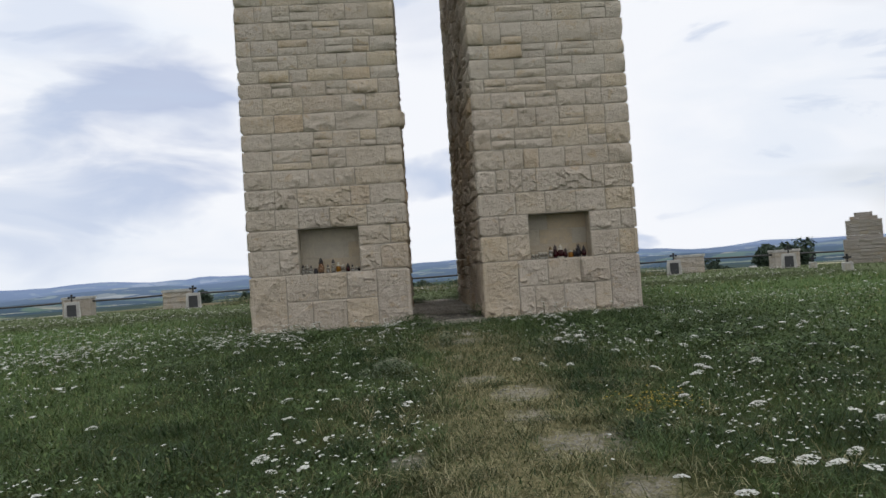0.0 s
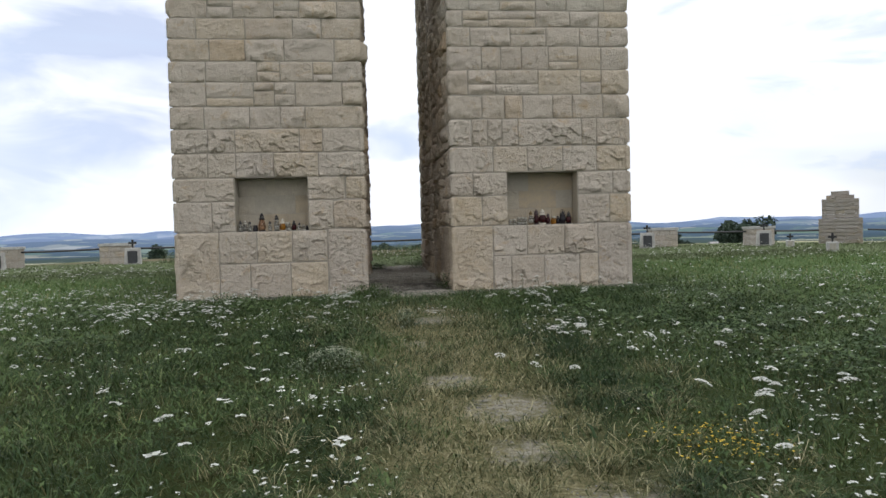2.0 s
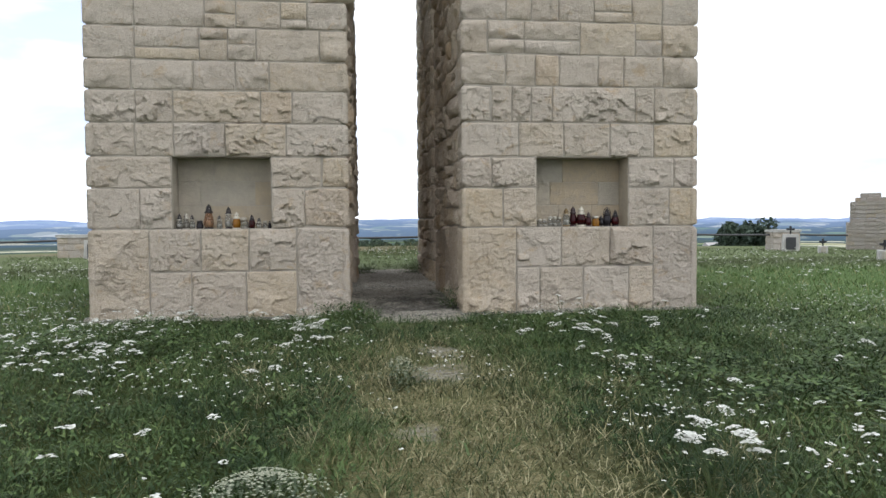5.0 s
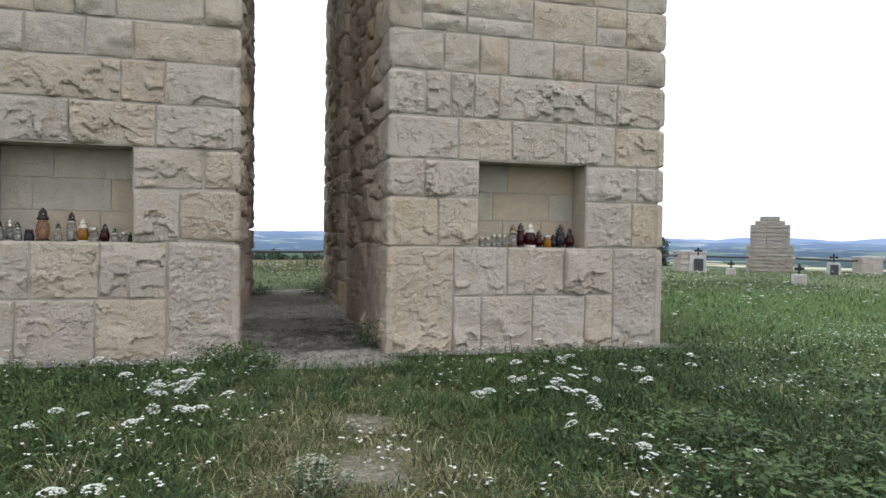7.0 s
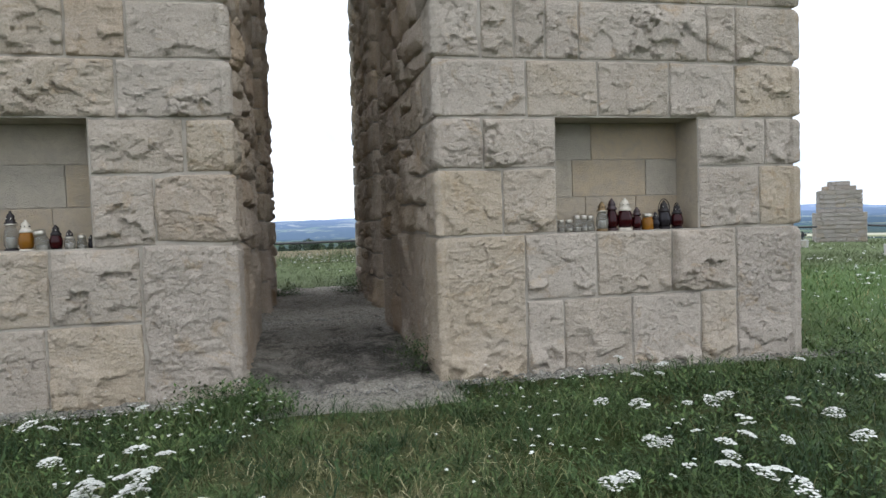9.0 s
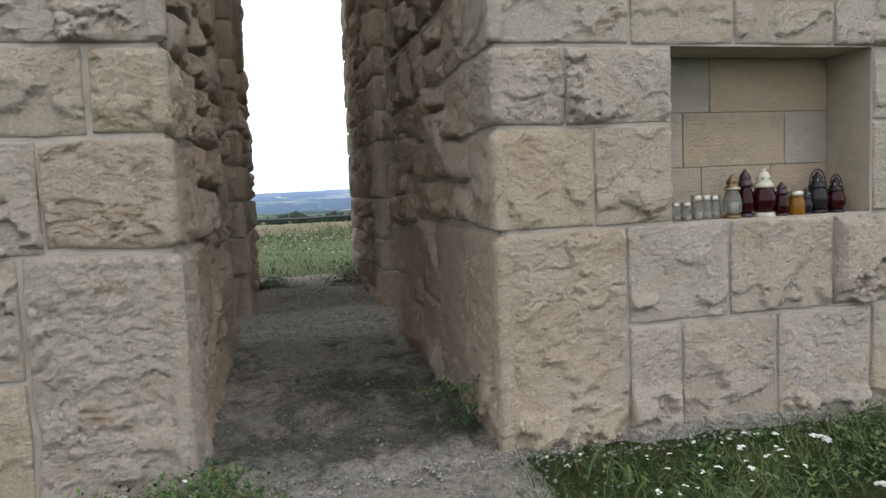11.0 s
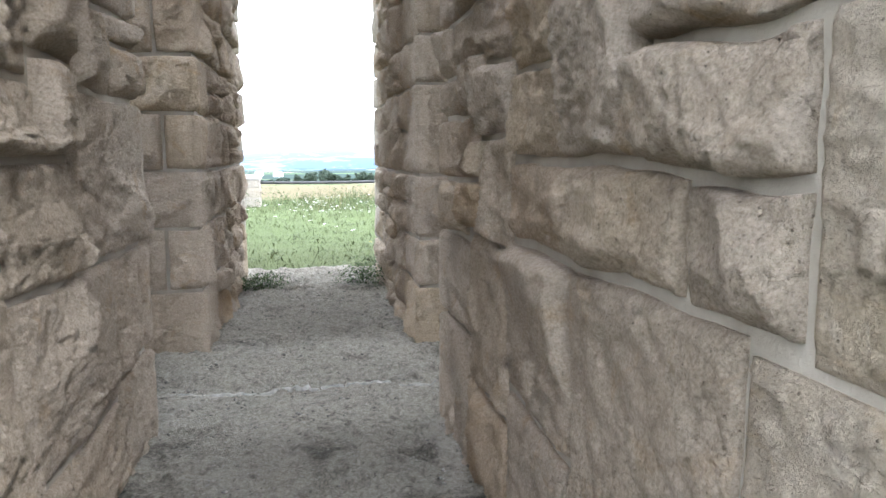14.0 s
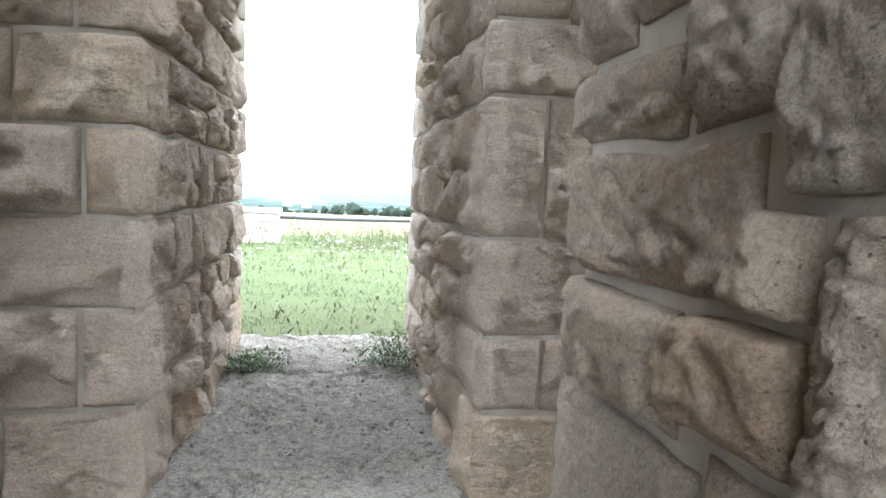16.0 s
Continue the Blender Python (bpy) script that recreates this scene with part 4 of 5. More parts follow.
SILL = 14.20
for x, dy, h, w, gl, cap, kind, label, tilt, hd in (
    (-2.03, 0.03, 0.21, 0.085, CLEAR, CAP_DARK, "squat", "clear glass candle lantern with a dark pointed cap", 0, False),
    (-1.97, 0.13, 0.22, 0.085, CLEAR, CAP_TIN, "tall", "clear glass candle lantern with a tin cap", 0, False),
    (-1.87, 0.02, 0.19, 0.075, CLEAR, CAP_DARK, "tall", "slim clear glass candle lantern with a dark cap", 0, False),
    (-1.78, 0.04, 0.12, 0.085, SMOKE, CAP_DARK, "jar", "squat smoky glass candle jar with a dark lid", 0, False),
    (-1.67, 0.06, 0.33, 0.125, ORANGE, CAP_DARK, "tall", "large pale orange glass lantern with a dark pointed cap", 0, False),
    (-1.53, 0.02, 0.185, 0.075, CLEAR, CAP_DARK, "tall", "small clear glass candle lantern on the stone sill", 0, False),
    (-1.42, 0.05, 0.295, 0.10, CLEAR, CAP_DARK, "tall", "tall clear glass lantern with a brown pointed cap", 0, False),
    (-1.315, 0.02, 0.23, 0.10, AMBER, CAP_WHITE, "squat", "amber glass lantern with a cream cap", 0, False),
    (-1.205, 0.03, 0.16, 0.095, CLEAR, CAP_TIN, "jar", "tilted clear glass jar with a tin lid", 14, False),
    (-1.12, 0.01, 0.19, 0.085, RED, CAP_DARK, "squat", "dark red glass lantern with a dark cap", 0, False),
    (-1.03, 0.00, 0.15, 0.075, CLEAR, CAP_DARK, "squat", "small clear lantern with a dark cap", 0, False),
    (-0.955, 0.02, 0.11, 0.065, CLEAR, CAP_TIN, "jar", "small clear glass candle jar with a tin lid", 0, False),
    (-0.90, 0.05, 0.11, 0.05, SMOKE, CAP_DARK, "tall", "tiny dark candle lantern in the niche corner", 0, False),
    (2.70, 0.00, 0.110, 0.065, CLEAR, CAP_TIN, "jar", "small clear glass candle jar with a tin lid", 0, False),
    (2.775, 0.01, 0.110, 0.065, CLEAR, CAP_TIN, "jar", "small clear glass candle jar with a tin lid", 0, False),
    (2.855, 0.03, 0.145, 0.07, CLEAR, CAP_TIN, "jar", "clear glass candle jar with a tin lid", 0, False),
    (2.925, 0.05, 0.145, 0.07, CLEAR, CAP_TIN, "jar", "clear glass candle jar with a tin lid", 0, False),
    (2.995, 0.07, 0.14, 0.07, CLEAR, CAP_TIN, "jar", "clear glass candle jar with a tin lid", 0, False),
    (3.085, 0.03, 0.255, 0.105, CLEAR, CAP_BRASS, "tall", "tall clear glass lantern with a brass-brown cap", 0, False),
    (3.19, 0.06, 0.28, 0.105, RED, CAP_RED, "tall", "red glass lantern with a dark red cap", 0, False),
    (3.30, 0.04, 0.28, 0.13, RED, CAP_WHITE, "squat", "wide red glass lantern with a white cap", 0, False),
    (3.395, 0.01, 0.20, 0.085, RED, CAP_RED, "tall", "small dark red glass lantern", 0, False),
    (3.50, 0.02, 0.145, 0.10, AMBER, CAP_TIN, "jar", "amber glass candle jar with a tin lid", 0, False),
    (3.585, 0.04, 0.155, 0.075, SMOKE, CAP_DARK, "squat", "small dark glass lantern", 0, False),
    (3.675, 0.05, 0.25, 0.12, SMOKE, CAP_DARK, "squat", "black lantern with a wire handle", 0, True),
    (3.785, 0.03, 0.215, 0.105, RED, CAP_DARK, "squat", "dark red lantern with a wire handle", 0, True),
):
    lantern(x, SILL + dy, h, w, gl, cap, kind, label, tilt, hd)

# ---- cemetery fence, graves and the stepped cairn ----
FENCE_Y = 35.0


def gz(x, y):
    return float(ground_z(x, y))


def rough_block(bm, x0, x1, y0, y1, z0, z1, rng):
    v0 = len(bm.verts)
    box(bm, x0, x1, y0, y1, z0, z1, min(0.03, (z1 - z0) * 0.12))
    for p in list(bm.verts)[v0:]:
        p.co += Vector((rng.uniform(-1, 1), rng.uniform(-1, 1), rng.uniform(-0.4, 0.4))) * 0.012
    return bm


def fence_post(x, rng):
    z = gz(x, FENCE_Y)
    th = empty("fence_post", pose(x, FENCE_Y, z))
    tagged(th, "low pale stone fence pier with a capping slab", "fence pier", "piers of the cemetery fence")
    w = 0.68
    for r, (za, zb) in enumerate(((-0.25, 0.30), (0.30, 0.57), (0.57, 0.82))):
        cut = (-w, -0.1 + 0.25 * rng.random(), w) if r % 2 else (-w, -w * 0.4, w * 0.35, w)
        for a, b in zip(cut, cut[1:]):
            part("stone", rough_block(bmesh.new(), a + 0.006, b - 0.006, -0.3, 0.3, za + 0.005, zb - 0.005, rng), POST_STONE, th)
    part("core", box(bmesh.new(), -w + 0.02, w - 0.02, -0.27, 0.27, -0.2, 0.83), MORTAR, th)
    part("cap", rough_block(bmesh.new(), -w - 0.03, w + 0.03, -0.33, 0.33, 0.825, 0.95, rng), CONCRETE, th, "pale concrete capping slab")


def fence_rail(xa, xb):
    za, zb = gz(xa, FENCE_Y) + 0.70, gz(xb, FENCE_Y) + 0.70
    bm = bmesh.new()
    seg, rows = 8, []
    for i in range(seg + 1):
        t = i / seg
        c = Vector((xa + (xb - xa) * t, FENCE_Y, za + (zb - za) * t - 0.02 * math.sin(math.pi * t)))
        rows.append([bm.verts.new(c + Vector((0, 0.045 * math.cos(k * math.pi / 4), 0.045 * math.sin(k * math.pi / 4)))) for k in range(8)])
    for a, b in zip(rows, rows[1:]):
        for k in range(8):
            bm.faces.new((a[k], b[k], b[(k + 1) % 8], a[(k + 1) % 8])).smooth = True
    ob = part("fence_rail", bm, PIPE, None)
    tagged(ob, "dark painted steel pipe rail between stone piers", "fence rail", "rails of the cemetery fence")


POSTS = (-36.5, -31.4, -26.3, -21.1, -16.0, -11.2, -6.2, -1.15, 4.2, 9.5, 14.8, 19.9, 24.9, 30.3, 35.6, 41.2)
rng = random.Random(5)
for x in POSTS:
    if abs(x - 24.9) > 0.1:
        fence_post(x, rng)
for a, b in zip(POSTS, POSTS[1:]):
    fence_rail(a + (1.0 if abs(a - 24.9) < 0.1 else 0.6), b - (1.0 if abs(b - 24.9) < 0.1 else 0.6))


def cairn(x, y):
    rng = random.Random(8)
    z = gz(x, y) + 0.12
    th = empty("stepped_cairn", pose(x, y, z, 0, 0, -36))
    tagged(th, "stepped block monument of grey-brown stone courses", "stone monument")
    rows = []
    for w, za, zb, k in ((0.98, -0.25, 1.20, 8), (0.83, 1.20, 2.18, 5), (0.63, 2.18, 2.37, 1), (0.42, 2.37, 2.58, 1)):
        rows += [(w, za + (zb - za) * i / k, za + (zb - za) * (i + 1) / k) for i in range(k)]
    for i, (w, za, zb) in enumerate(rows):
        cuts = [-w] + sorted(-w + 2 * w * (k + 0.3 + 0.4 * rng.random()) / 4 for k in range(4))[: (4 if i < 12 else 2)] + [w]
        for a, b in zip(cuts, cuts[1:]):
            if b - a > 0.05:
                part("stone", rough_block(bmesh.new(), a + 0.008, b - 0.008, -w + rng.uniform(-0.015, 0.015), w, za + 0.008, zb - 0.006, rng), FENCE_STONE, th)
        part("bed", box(bmesh.new(), -w + 0.03, w - 0.03, -w + 0.035, w - 0.03, za, zb - 0.01), MORTAR, th)


cairn(24.5, 35.2)


def cross_mesh(bm, z, h, w, t=0.03):
    box(bm, -t, t, -0.02, 0.02, z, z + h, 0.006)
    box(bm, -w / 2, -t - 0.001, -0.019, 0.019, z + h * 0.58, z + h * 0.58 + 2 * t, 0.006)
    box(bm, t + 0.001, w / 2, -0.019, 0.019, z + h * 0.58, z + h * 0.58 + 2 * t, 0.006)
    for dx, dz in ((-w / 2, h * 0.58 + t), (w / 2, h * 0.58 + t), (0, h)):
        box(bm, dx - t * 1.5, dx + t * 1.5, -0.022, 0.022, z + dz - t * 1.5, z + dz + t * 1.5, 0.012)
    return bm


def gravestone(x, y, turn=0, s=1.0):
    th = empty("gravestone", pose(x, y, gz(x, y), 0, 0, turn))
    tagged(th, "pale concrete gravestone with dark plate and iron cross", "gravestone", "graves inside the fence")
    bm = bmesh.new()
    v0 = box(bm, -0.36 * s, 0.36 * s, -0.13, 0.13, -0.2, 0.78 * s, 0.02)
    for p in bm.verts:
        if p.co.z > 0.3:
            p.co.x *= 0.86
            p.co.y *= 0.8
            if abs(p.co.x) > 0.2 * s:
                p.co.z -= 0.05
    part("stele", bm, CONCRETE, th)
    part("plate", box(bmesh.new(), -0.20 * s, 0.20 * s, -0.150, -0.128, 0.06 * s, 0.60 * s, 0.006), PLATE, th, "dark inscription plate")
    part("cross", cross_mesh(bmesh.new(), 0.74 * s, 0.30, 0.24, 0.032), IRON, th, "black iron cross")


def grave_cross(x, y, s=1.0):
    th = empty("grave_cross", pose(x, y, gz(x, y) - 0.06, 0, 0, -30))
    tagged(th, "black iron cross on a light concrete block", "grave cross", "graves inside the fence")
    bm = box(bmesh.new(), -0.22 * s, 0.22 * s, -0.2, 0.2, -0.2, 0.46 * s, 0.03)
    part("block", bm, CONCRETE, th)
    part("plate", box(bmesh.new(), -0.12 * s, 0.12 * s, -0.215, -0.196, 0.10, 0.32, 0.004), CAP_TIN, th, "pale metal name plate")
    part("cross", cross_mesh(bmesh.new(), 0.44 * s, 0.28, 0.20, 0.024), IRON, th)
    bm = bmesh.new()
    bmesh.ops.create_circle(bm, segments=14, radius=0.07)
    bm.faces.new(bm.verts)
    r = bmesh.ops.extrude_face_region(bm, geom=bm.faces[:])
    bmesh.ops.translate(bm, verts=[g for g in r["geom"] if isinstance(g, bmesh.types.BMVert)], vec=(0, 0, 0.03))
    bmesh.ops.rotate(bm, verts=bm.verts, matrix=Matrix.Rotation(math.pi / 2, 3, "X"))
    bmesh.ops.translate(bm, verts=bm.verts, vec=(0, -0.012, 0.44 * s + 0.18))
    part("disc", bm, IRON, th)


for x, y, turn, s in ((-10.0, 33.4, 10, 1.0), (-15.6, 33.4, 14, 1.0), (-20.6, 33.3, 18, 1.0), (13.3, 33.3, -14, 1.0), (19.15, 33.3, -24, 1.0), (24.5, 31.3, -30, 0.8), (29.8, 33.0, -34, 0.9)):
    gravestone(x, y, turn, s)
for x, y, s in ((15.9, 23.9, 0.8), (18.6, 30.4, 0.75)):
    grave_cross(x, y, s)

# ---- trees and a far house ----
BARK = plain("grey_bark", (0.10, 0.08, 0.06), 0.95, 0.1, 0.3, 9)


def leaf_material(name, stops, island=True):
    m = Mat(name, 0.7, 0.25)
    c = m.ramp(m.random(island), stops)
    m.colour(m.mix(m.span(m.noise(1.3, 3), 0.3, 0.7, 0, 0.35), c, tuple(0.6 * k for k in stops[0][1])))
    m.b.inputs["Subsurface Weight"].default_value = 0.0
    return m.m


# dark leaf greens, paled and blued to put distance haze into the colour
LEAF = leaf_material("hazed_tree_leaves", [(0.0, (0.03, 0.048, 0.036)), (0.5, (0.055, 0.082, 0.058)), (1.0, (0.095, 0.128, 0.088))])


def tree(h, spread, seed):
    rng = random.Random(seed)
    nr = np.random.RandomState(seed)
    th = empty("tree")
    bm = bmesh.new()
    lathe(bm, [(h * 0.045, -0.6), (h * 0.035, h * 0.15), (h * 0.022, h * 0.5), (h * 0.006, h * 0.85)], 8)
    tips = []
    for i in range(9):
        a, z0 = rng.random() * 6.28, h * (0.22 + 0.05 * i)
        d = Vector((math.cos(a), math.sin(a), 0.65)) * spread * (0.55 + 0.35 * rng.random())
        p0, p1 = Vector((0, 0, z0)), Vector((0, 0, z0)) + d
        side = Vector((-math.sin(a), math.cos(a), 0))
        ra, rb = h * 0.014, h * 0.003
        ring = lambda c, r: [bm.verts.new(c + side * r), bm.verts.new(c + Vector((0, 0, r))), bm.verts.new(c - side * r), bm.verts.new(c - Vector((0, 0, r)))]
        A, B = ring(p0, ra), ring(p1, rb)
        for k in range(4):
            bm.faces.new((A[k], A[(k + 1) % 4], B[(k + 1) % 4], B[k]))
        tips.append(p1)
    part("trunk", bm, BARK, th)
    cent = [(0, 0, h * 0.8, spread * 0.55)] + [(t.x, t.y, min(t.z, h * 0.86), spread * rng.uniform(0.34, 0.5)) for t in tips] + [(rng.uniform(-.6, .6) * spread, rng.uniform(-.6, .6) * spread, h * rng.uniform(0.12, 0.7), spread * rng.uniform(0.32, 0.5)) for _ in range(14)]
    vs = []
    for cx, cy, cz, r in cent:
        k = 48
        d = nr.normal(size=(k, 3))
        d /= np.linalg.norm(d, axis=1)[:, None]
        p = np.array([cx, cy, cz]) + d * r * (0.55 + 0.5 * nr.rand(k, 1)) * np.array([1, 1, 0.8])
        a, b = nr.normal(size=(k, 3)), nr.normal(size=(k, 3))
        a /= np.linalg.norm(a, axis=1)[:, None]
        b /= np.linalg.norm(b, axis=1)[:, None]
        s = spread * 0.19 * (0.6 + 0.8 * nr.rand(k, 1))
        vs.append(np.stack([p - a * s, p - b * s * 0.6, p + a * s, p + b * s * 0.6], 1).reshape(-1, 3))
    V = np.concatenate(vs)
    part("crown", fast_mesh("crown", V, np.arange(len(V)).reshape(-1, 4), LEAF), None, th)
    return th


trees = [tagged(tree(5.6, 2.7, 3), "dark green leafy tree on the slope", "tree", "trees beyond the fence"), tagged(tree(6.5, 2.3, 4), "dark green leafy tree on the slope", "tree", "trees beyond the fence")]


def far_ground(x, y):
    return gz(x, y) if math.hypot(x - 1, y - 15) < 160 else float(far_z(np.array(x), np.array(y)))


spots = [(54.2, 99.0, 0.82), (59.8, 101.0, 0.90), (57.0, 104.0, 0.75)]
rng = random.Random(21)
for i in range(84):
    spots.append((-1 + i * 0.6 + rng.uniform(-0.8, 0.8), 166 + rng.uniform(-9, 16), rng.choice((0.2, 0.26, 0.34, 0.42, 0.5)) * rng.uniform(0.85, 1.1)))
for i in range(16):
    spots.append((-22 + i * 2.2 + rng.uniform(-1.5, 1.5), 215 + rng.uniform(-12, 12), rng.uniform(0.22, 0.5)))
for i in range(8):
    spots.append((-58 + i * 5.0 + rng.uniform(-1.5, 1.5), 172 + rng.uniform(-9, 9), rng.uniform(0.45, 0.8)))
for i in range(5):
    spots.append((70 + i * 5 + rng.uniform(-2, 2), 150 + rng.uniform(-9, 9), rng.uniform(0.45, 0.7)))
for i, (x, y, s) in enumerate(spots):
    m = pose(x, y, far_ground(x, y) - 0.9 * s, 0, 0, i * 67)
    if i < 2:
        trees[i].matrix_world = m
        trees[i].scale = (s, s, s)
    else:
        c = copy_thing(trees[i % 2], m)
        c.scale = (s * rng.uniform(0.9, 1.3), s * rng.uniform(0.9, 1.3), s)

HOUSE_WALL = plain("white_render", (0.75, 0.74, 0.71), 0.9, 0.2, 0.06, 2)
HOUSE_ROOF = plain("pale_roof", (0.42, 0.40, 0.39), 0.8, 0.2, 0.15, 3)
DARKGLASS = plain("dark_window_glass", (0.03, 0.035, 0.04), 0.15, 0.5, 0.1, 3)


def house(x, y, turn, s):
    th = empty("house", pose(x, y, far_ground(x, y), 0, 0, turn))
    tagged(th, "small white far house with a pale pitched roof", "house", "houses in the valley")
    part("wall", box(bmesh.new(), -4 * s, 4 * s, -3 * s, 3 * s, -2, 2.6 * s), HOUSE_WALL, th)
    bm = bmesh.new()
    p = [bm.verts.new((sx * 4.3 * s, sy * 3.4 * s, 2.55 * s)) for sx in (-1, 1) for sy in (-1, 1)]
    r = [bm.verts.new((sx * 4.3 * s, 0, 5.0 * s)) for sx in (-1, 1)]
    for fc in ((p[0], p[2], r[1], r[0]), (p[3], p[1], r[0], r[1]), (p[0], r[0], p[1]), (p[2], p[3], r[1]), (p[0], p[1], p[3], p[2])):
        bm.faces.new(fc)
    part("roof", bm, HOUSE_ROOF, th)
    for k in (-2.2, 0, 2.2):
        part("window", box(bmesh.new(), (k - 0.5) * s, (k + 0.5) * s, -3.04 * s, -2.99 * s, 0.9 * s, 2.0 * s), DARKGLASS, th)


house(88, 168, 20, 0.5)
house(-16, 420, -10, 0.6)
house(-30, 470, 35, 0.6)

# ---- meadow: grass, straw, weeds and wild flowers ----
NR = np.random.RandomState(77)


def blades_mesh(name, x, y, h, w, lean, mat, base_z=None):
    """Bent, tapering blades: a quad and a tip each."""
    n = len(x)
    z = (ground_z(x, y) if base_z is None else base_z) - 0.015
    a = NR.rand(n) * 2 * math.pi
    b = NR.rand(n) * 2 * math.pi
    dx, dy = np.cos(a) * w / 2, np.sin(a) * w / 2
    lx, ly = np.cos(b) * lean * h, np.sin(b) * lean * h
    V = np.empty((n, 5, 3))
    V[:, 0] = np.stack([x - dx, y - dy, z], -1)
    V[:, 1] = np.stack([x + dx, y + dy, z], -1)
    V[:, 2] = np.stack([x + dx * 0.8 + lx * 0.35, y + dy * 0.8 + ly * 0.35, z + h * 0.58], -1)
    V[:, 3] = np.stack([x - dx * 0.8 + lx * 0.35, y - dy * 0.8 + ly * 0.35, z + h * 0.58], -1)
    V[:, 4] = np.stack([x + lx, y + ly, z + h * (1 - 0.35 * lean)], -1)
    k = np.arange(n)[:, None] * 5
    F = np.concatenate([k + np.array([[0, 1, 2]]), k + np.array([[0, 2, 3]]), k + np.array([[3, 2, 4]])], 0)
    return fast_mesh(name, V.reshape(-1, 3), F, mat)


def on_slab(x, y, m=0.0):
    return (x > -3.30 + m) & (x < 5.15 - m) & (y > 14.0 + m) & (y < 22.5 - m) | ((x > 0.2) & (x < 1.62) & (y > 13.5) & (y < 14.2))


def path_mask(x, y):
    wob = (fbm(x * 1.3, y * 1.3, 91) - 0.5) * 1.3
    off = np.abs(x - 0.85 + wob)
    patchy = 0.45 + 0.55 * sstep(0.36, 0.55, fbm(x * 2.2, y * 2.2, 95))
    return patchy * (1 - sstep(0.2, 1.2, off)) * (1 - 0.5 * sstep(8.5, 12.5, y)) * (1 - sstep(12.6, 13.6, y))


def bare_mask(x, y):
    out = np.zeros(np.shape(x))
    for px, py, pr in BARE:
        out = np.maximum(out, 1 - sstep(0.6, 1.1, np.hypot(x - px, y - py) / pr + 0.5 * (fbm(x * 4, y * 4, 97) - 0.5)))
    return out


def scatter(n, x0, x1, y0, y1):
    return x0 + (x1 - x0) * NR.rand(n), y0 + (y1 - y0) * NR.rand(n)


def walk_dist(x, y):
    return np.hypot(x - 0.8, y - np.clip(y, 1.0, 15.0))


def grass_material():
    """Blades in mottled patches from dark to yellowish green, with some dry ones."""
    m = Mat("meadow_grass", 0.65, 0.3)
    r = m.random(True)
    dark = m.ramp(r, [(0.0, (0.013, 0.034, 0.012)), (0.6, (0.030, 0.068, 0.022)), (0.95, (0.056, 0.10, 0.036)), (1.0, (0.20, 0.19, 0.09))])
    pale = m.ramp(r, [(0.0, (0.056, 0.10, 0.032)), (0.5, (0.10, 0.168, 0.058)), (0.85, (0.16, 0.235, 0.09)), (1.0, (0.32, 0.29, 0.16))])
    patch = m.noise(0.9, 6, 0.7, 0.6)
    x, y, z = m.xyz()
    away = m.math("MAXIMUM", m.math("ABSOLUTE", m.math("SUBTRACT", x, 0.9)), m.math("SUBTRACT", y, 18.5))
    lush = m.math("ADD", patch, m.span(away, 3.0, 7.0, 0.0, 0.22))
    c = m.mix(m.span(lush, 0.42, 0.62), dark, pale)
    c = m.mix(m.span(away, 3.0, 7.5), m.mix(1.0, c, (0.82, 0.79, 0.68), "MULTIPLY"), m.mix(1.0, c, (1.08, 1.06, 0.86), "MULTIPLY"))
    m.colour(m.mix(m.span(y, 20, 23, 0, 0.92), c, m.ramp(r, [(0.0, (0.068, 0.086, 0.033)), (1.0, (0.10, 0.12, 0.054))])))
    return m.m


GRASS = grass_material()
STRAW = leaf_material("dry_straw", [(0.0, (0.032, 0.052, 0.015)), (0.35, (0.10, 0.108, 0.043)), (0.7, (0.27, 0.248, 0.12)), (1.0, (0.54, 0.49, 0.30))])
WEED = leaf_material("broad_weeds", [(0.0, (0.024, 0.046, 0.013)), (0.5, (0.060, 0.104, 0.030)), (1.0, (0.13, 0.18, 0.06))])

# green grass, dense near the walk and coarser away from it
gx, gy, gh, gw, gl = [], [], [], [], []
for (x0, x1, y0, y1), n, hs, ws in (
    ((-4.5, 6.0, 1.6, 13.95), 150000, (0.05, 0.17), 0.0042),
    ((-10.0, 12.0, 2.0, 15.0), 62000, (0.05, 0.17), 0.0085),
    ((-5.0, 8.0, 22.2, 34.6), 62000, (0.02, 0.065), 0.0075),
    ((4.0, 16.0, 7.0, 26.0), 52000, (0.05, 0.15), 0.009),
    ((-14.0, -3.0, 8.0, 25.0), 40000, (0.05, 0.15), 0.009),
    ((-26.0, 34.0, 5.0, 38.0), 55000, (0.06, 0.15), 0.017),
    ((-14.0, 16.0, -7.0, 2.5), 12000, (0.06, 0.15), 0.012),
):
    x, y = scatter(n, x0, x1, y0, y1)
    clump = fbm(x * 2.6, y * 2.6, 93)
    keep = ~on_slab(x, y) & (NR.rand(n) > path_mask(x, y) * 0.86) & (NR.rand(n) > bare_mask(x, y) * 0.95) & (NR.rand(n) < 0.35 + 1.1 * clump)
    x, y, clump = x[keep], y[keep], clump[keep]
    h = (hs[0] + (hs[1] - hs[0]) * NR.rand(len(x))) * (0.15 + 1.7 * clump)
    h *= 1 - 0.6 * path_mask(x, y)
    gx.append(x), gy.append(y), gh.append(h), gw.append(ws * (0.6 + 0.8 * NR.rand(len(x)))), gl.append(0.4 + 1.3 * NR.rand(len(x)))
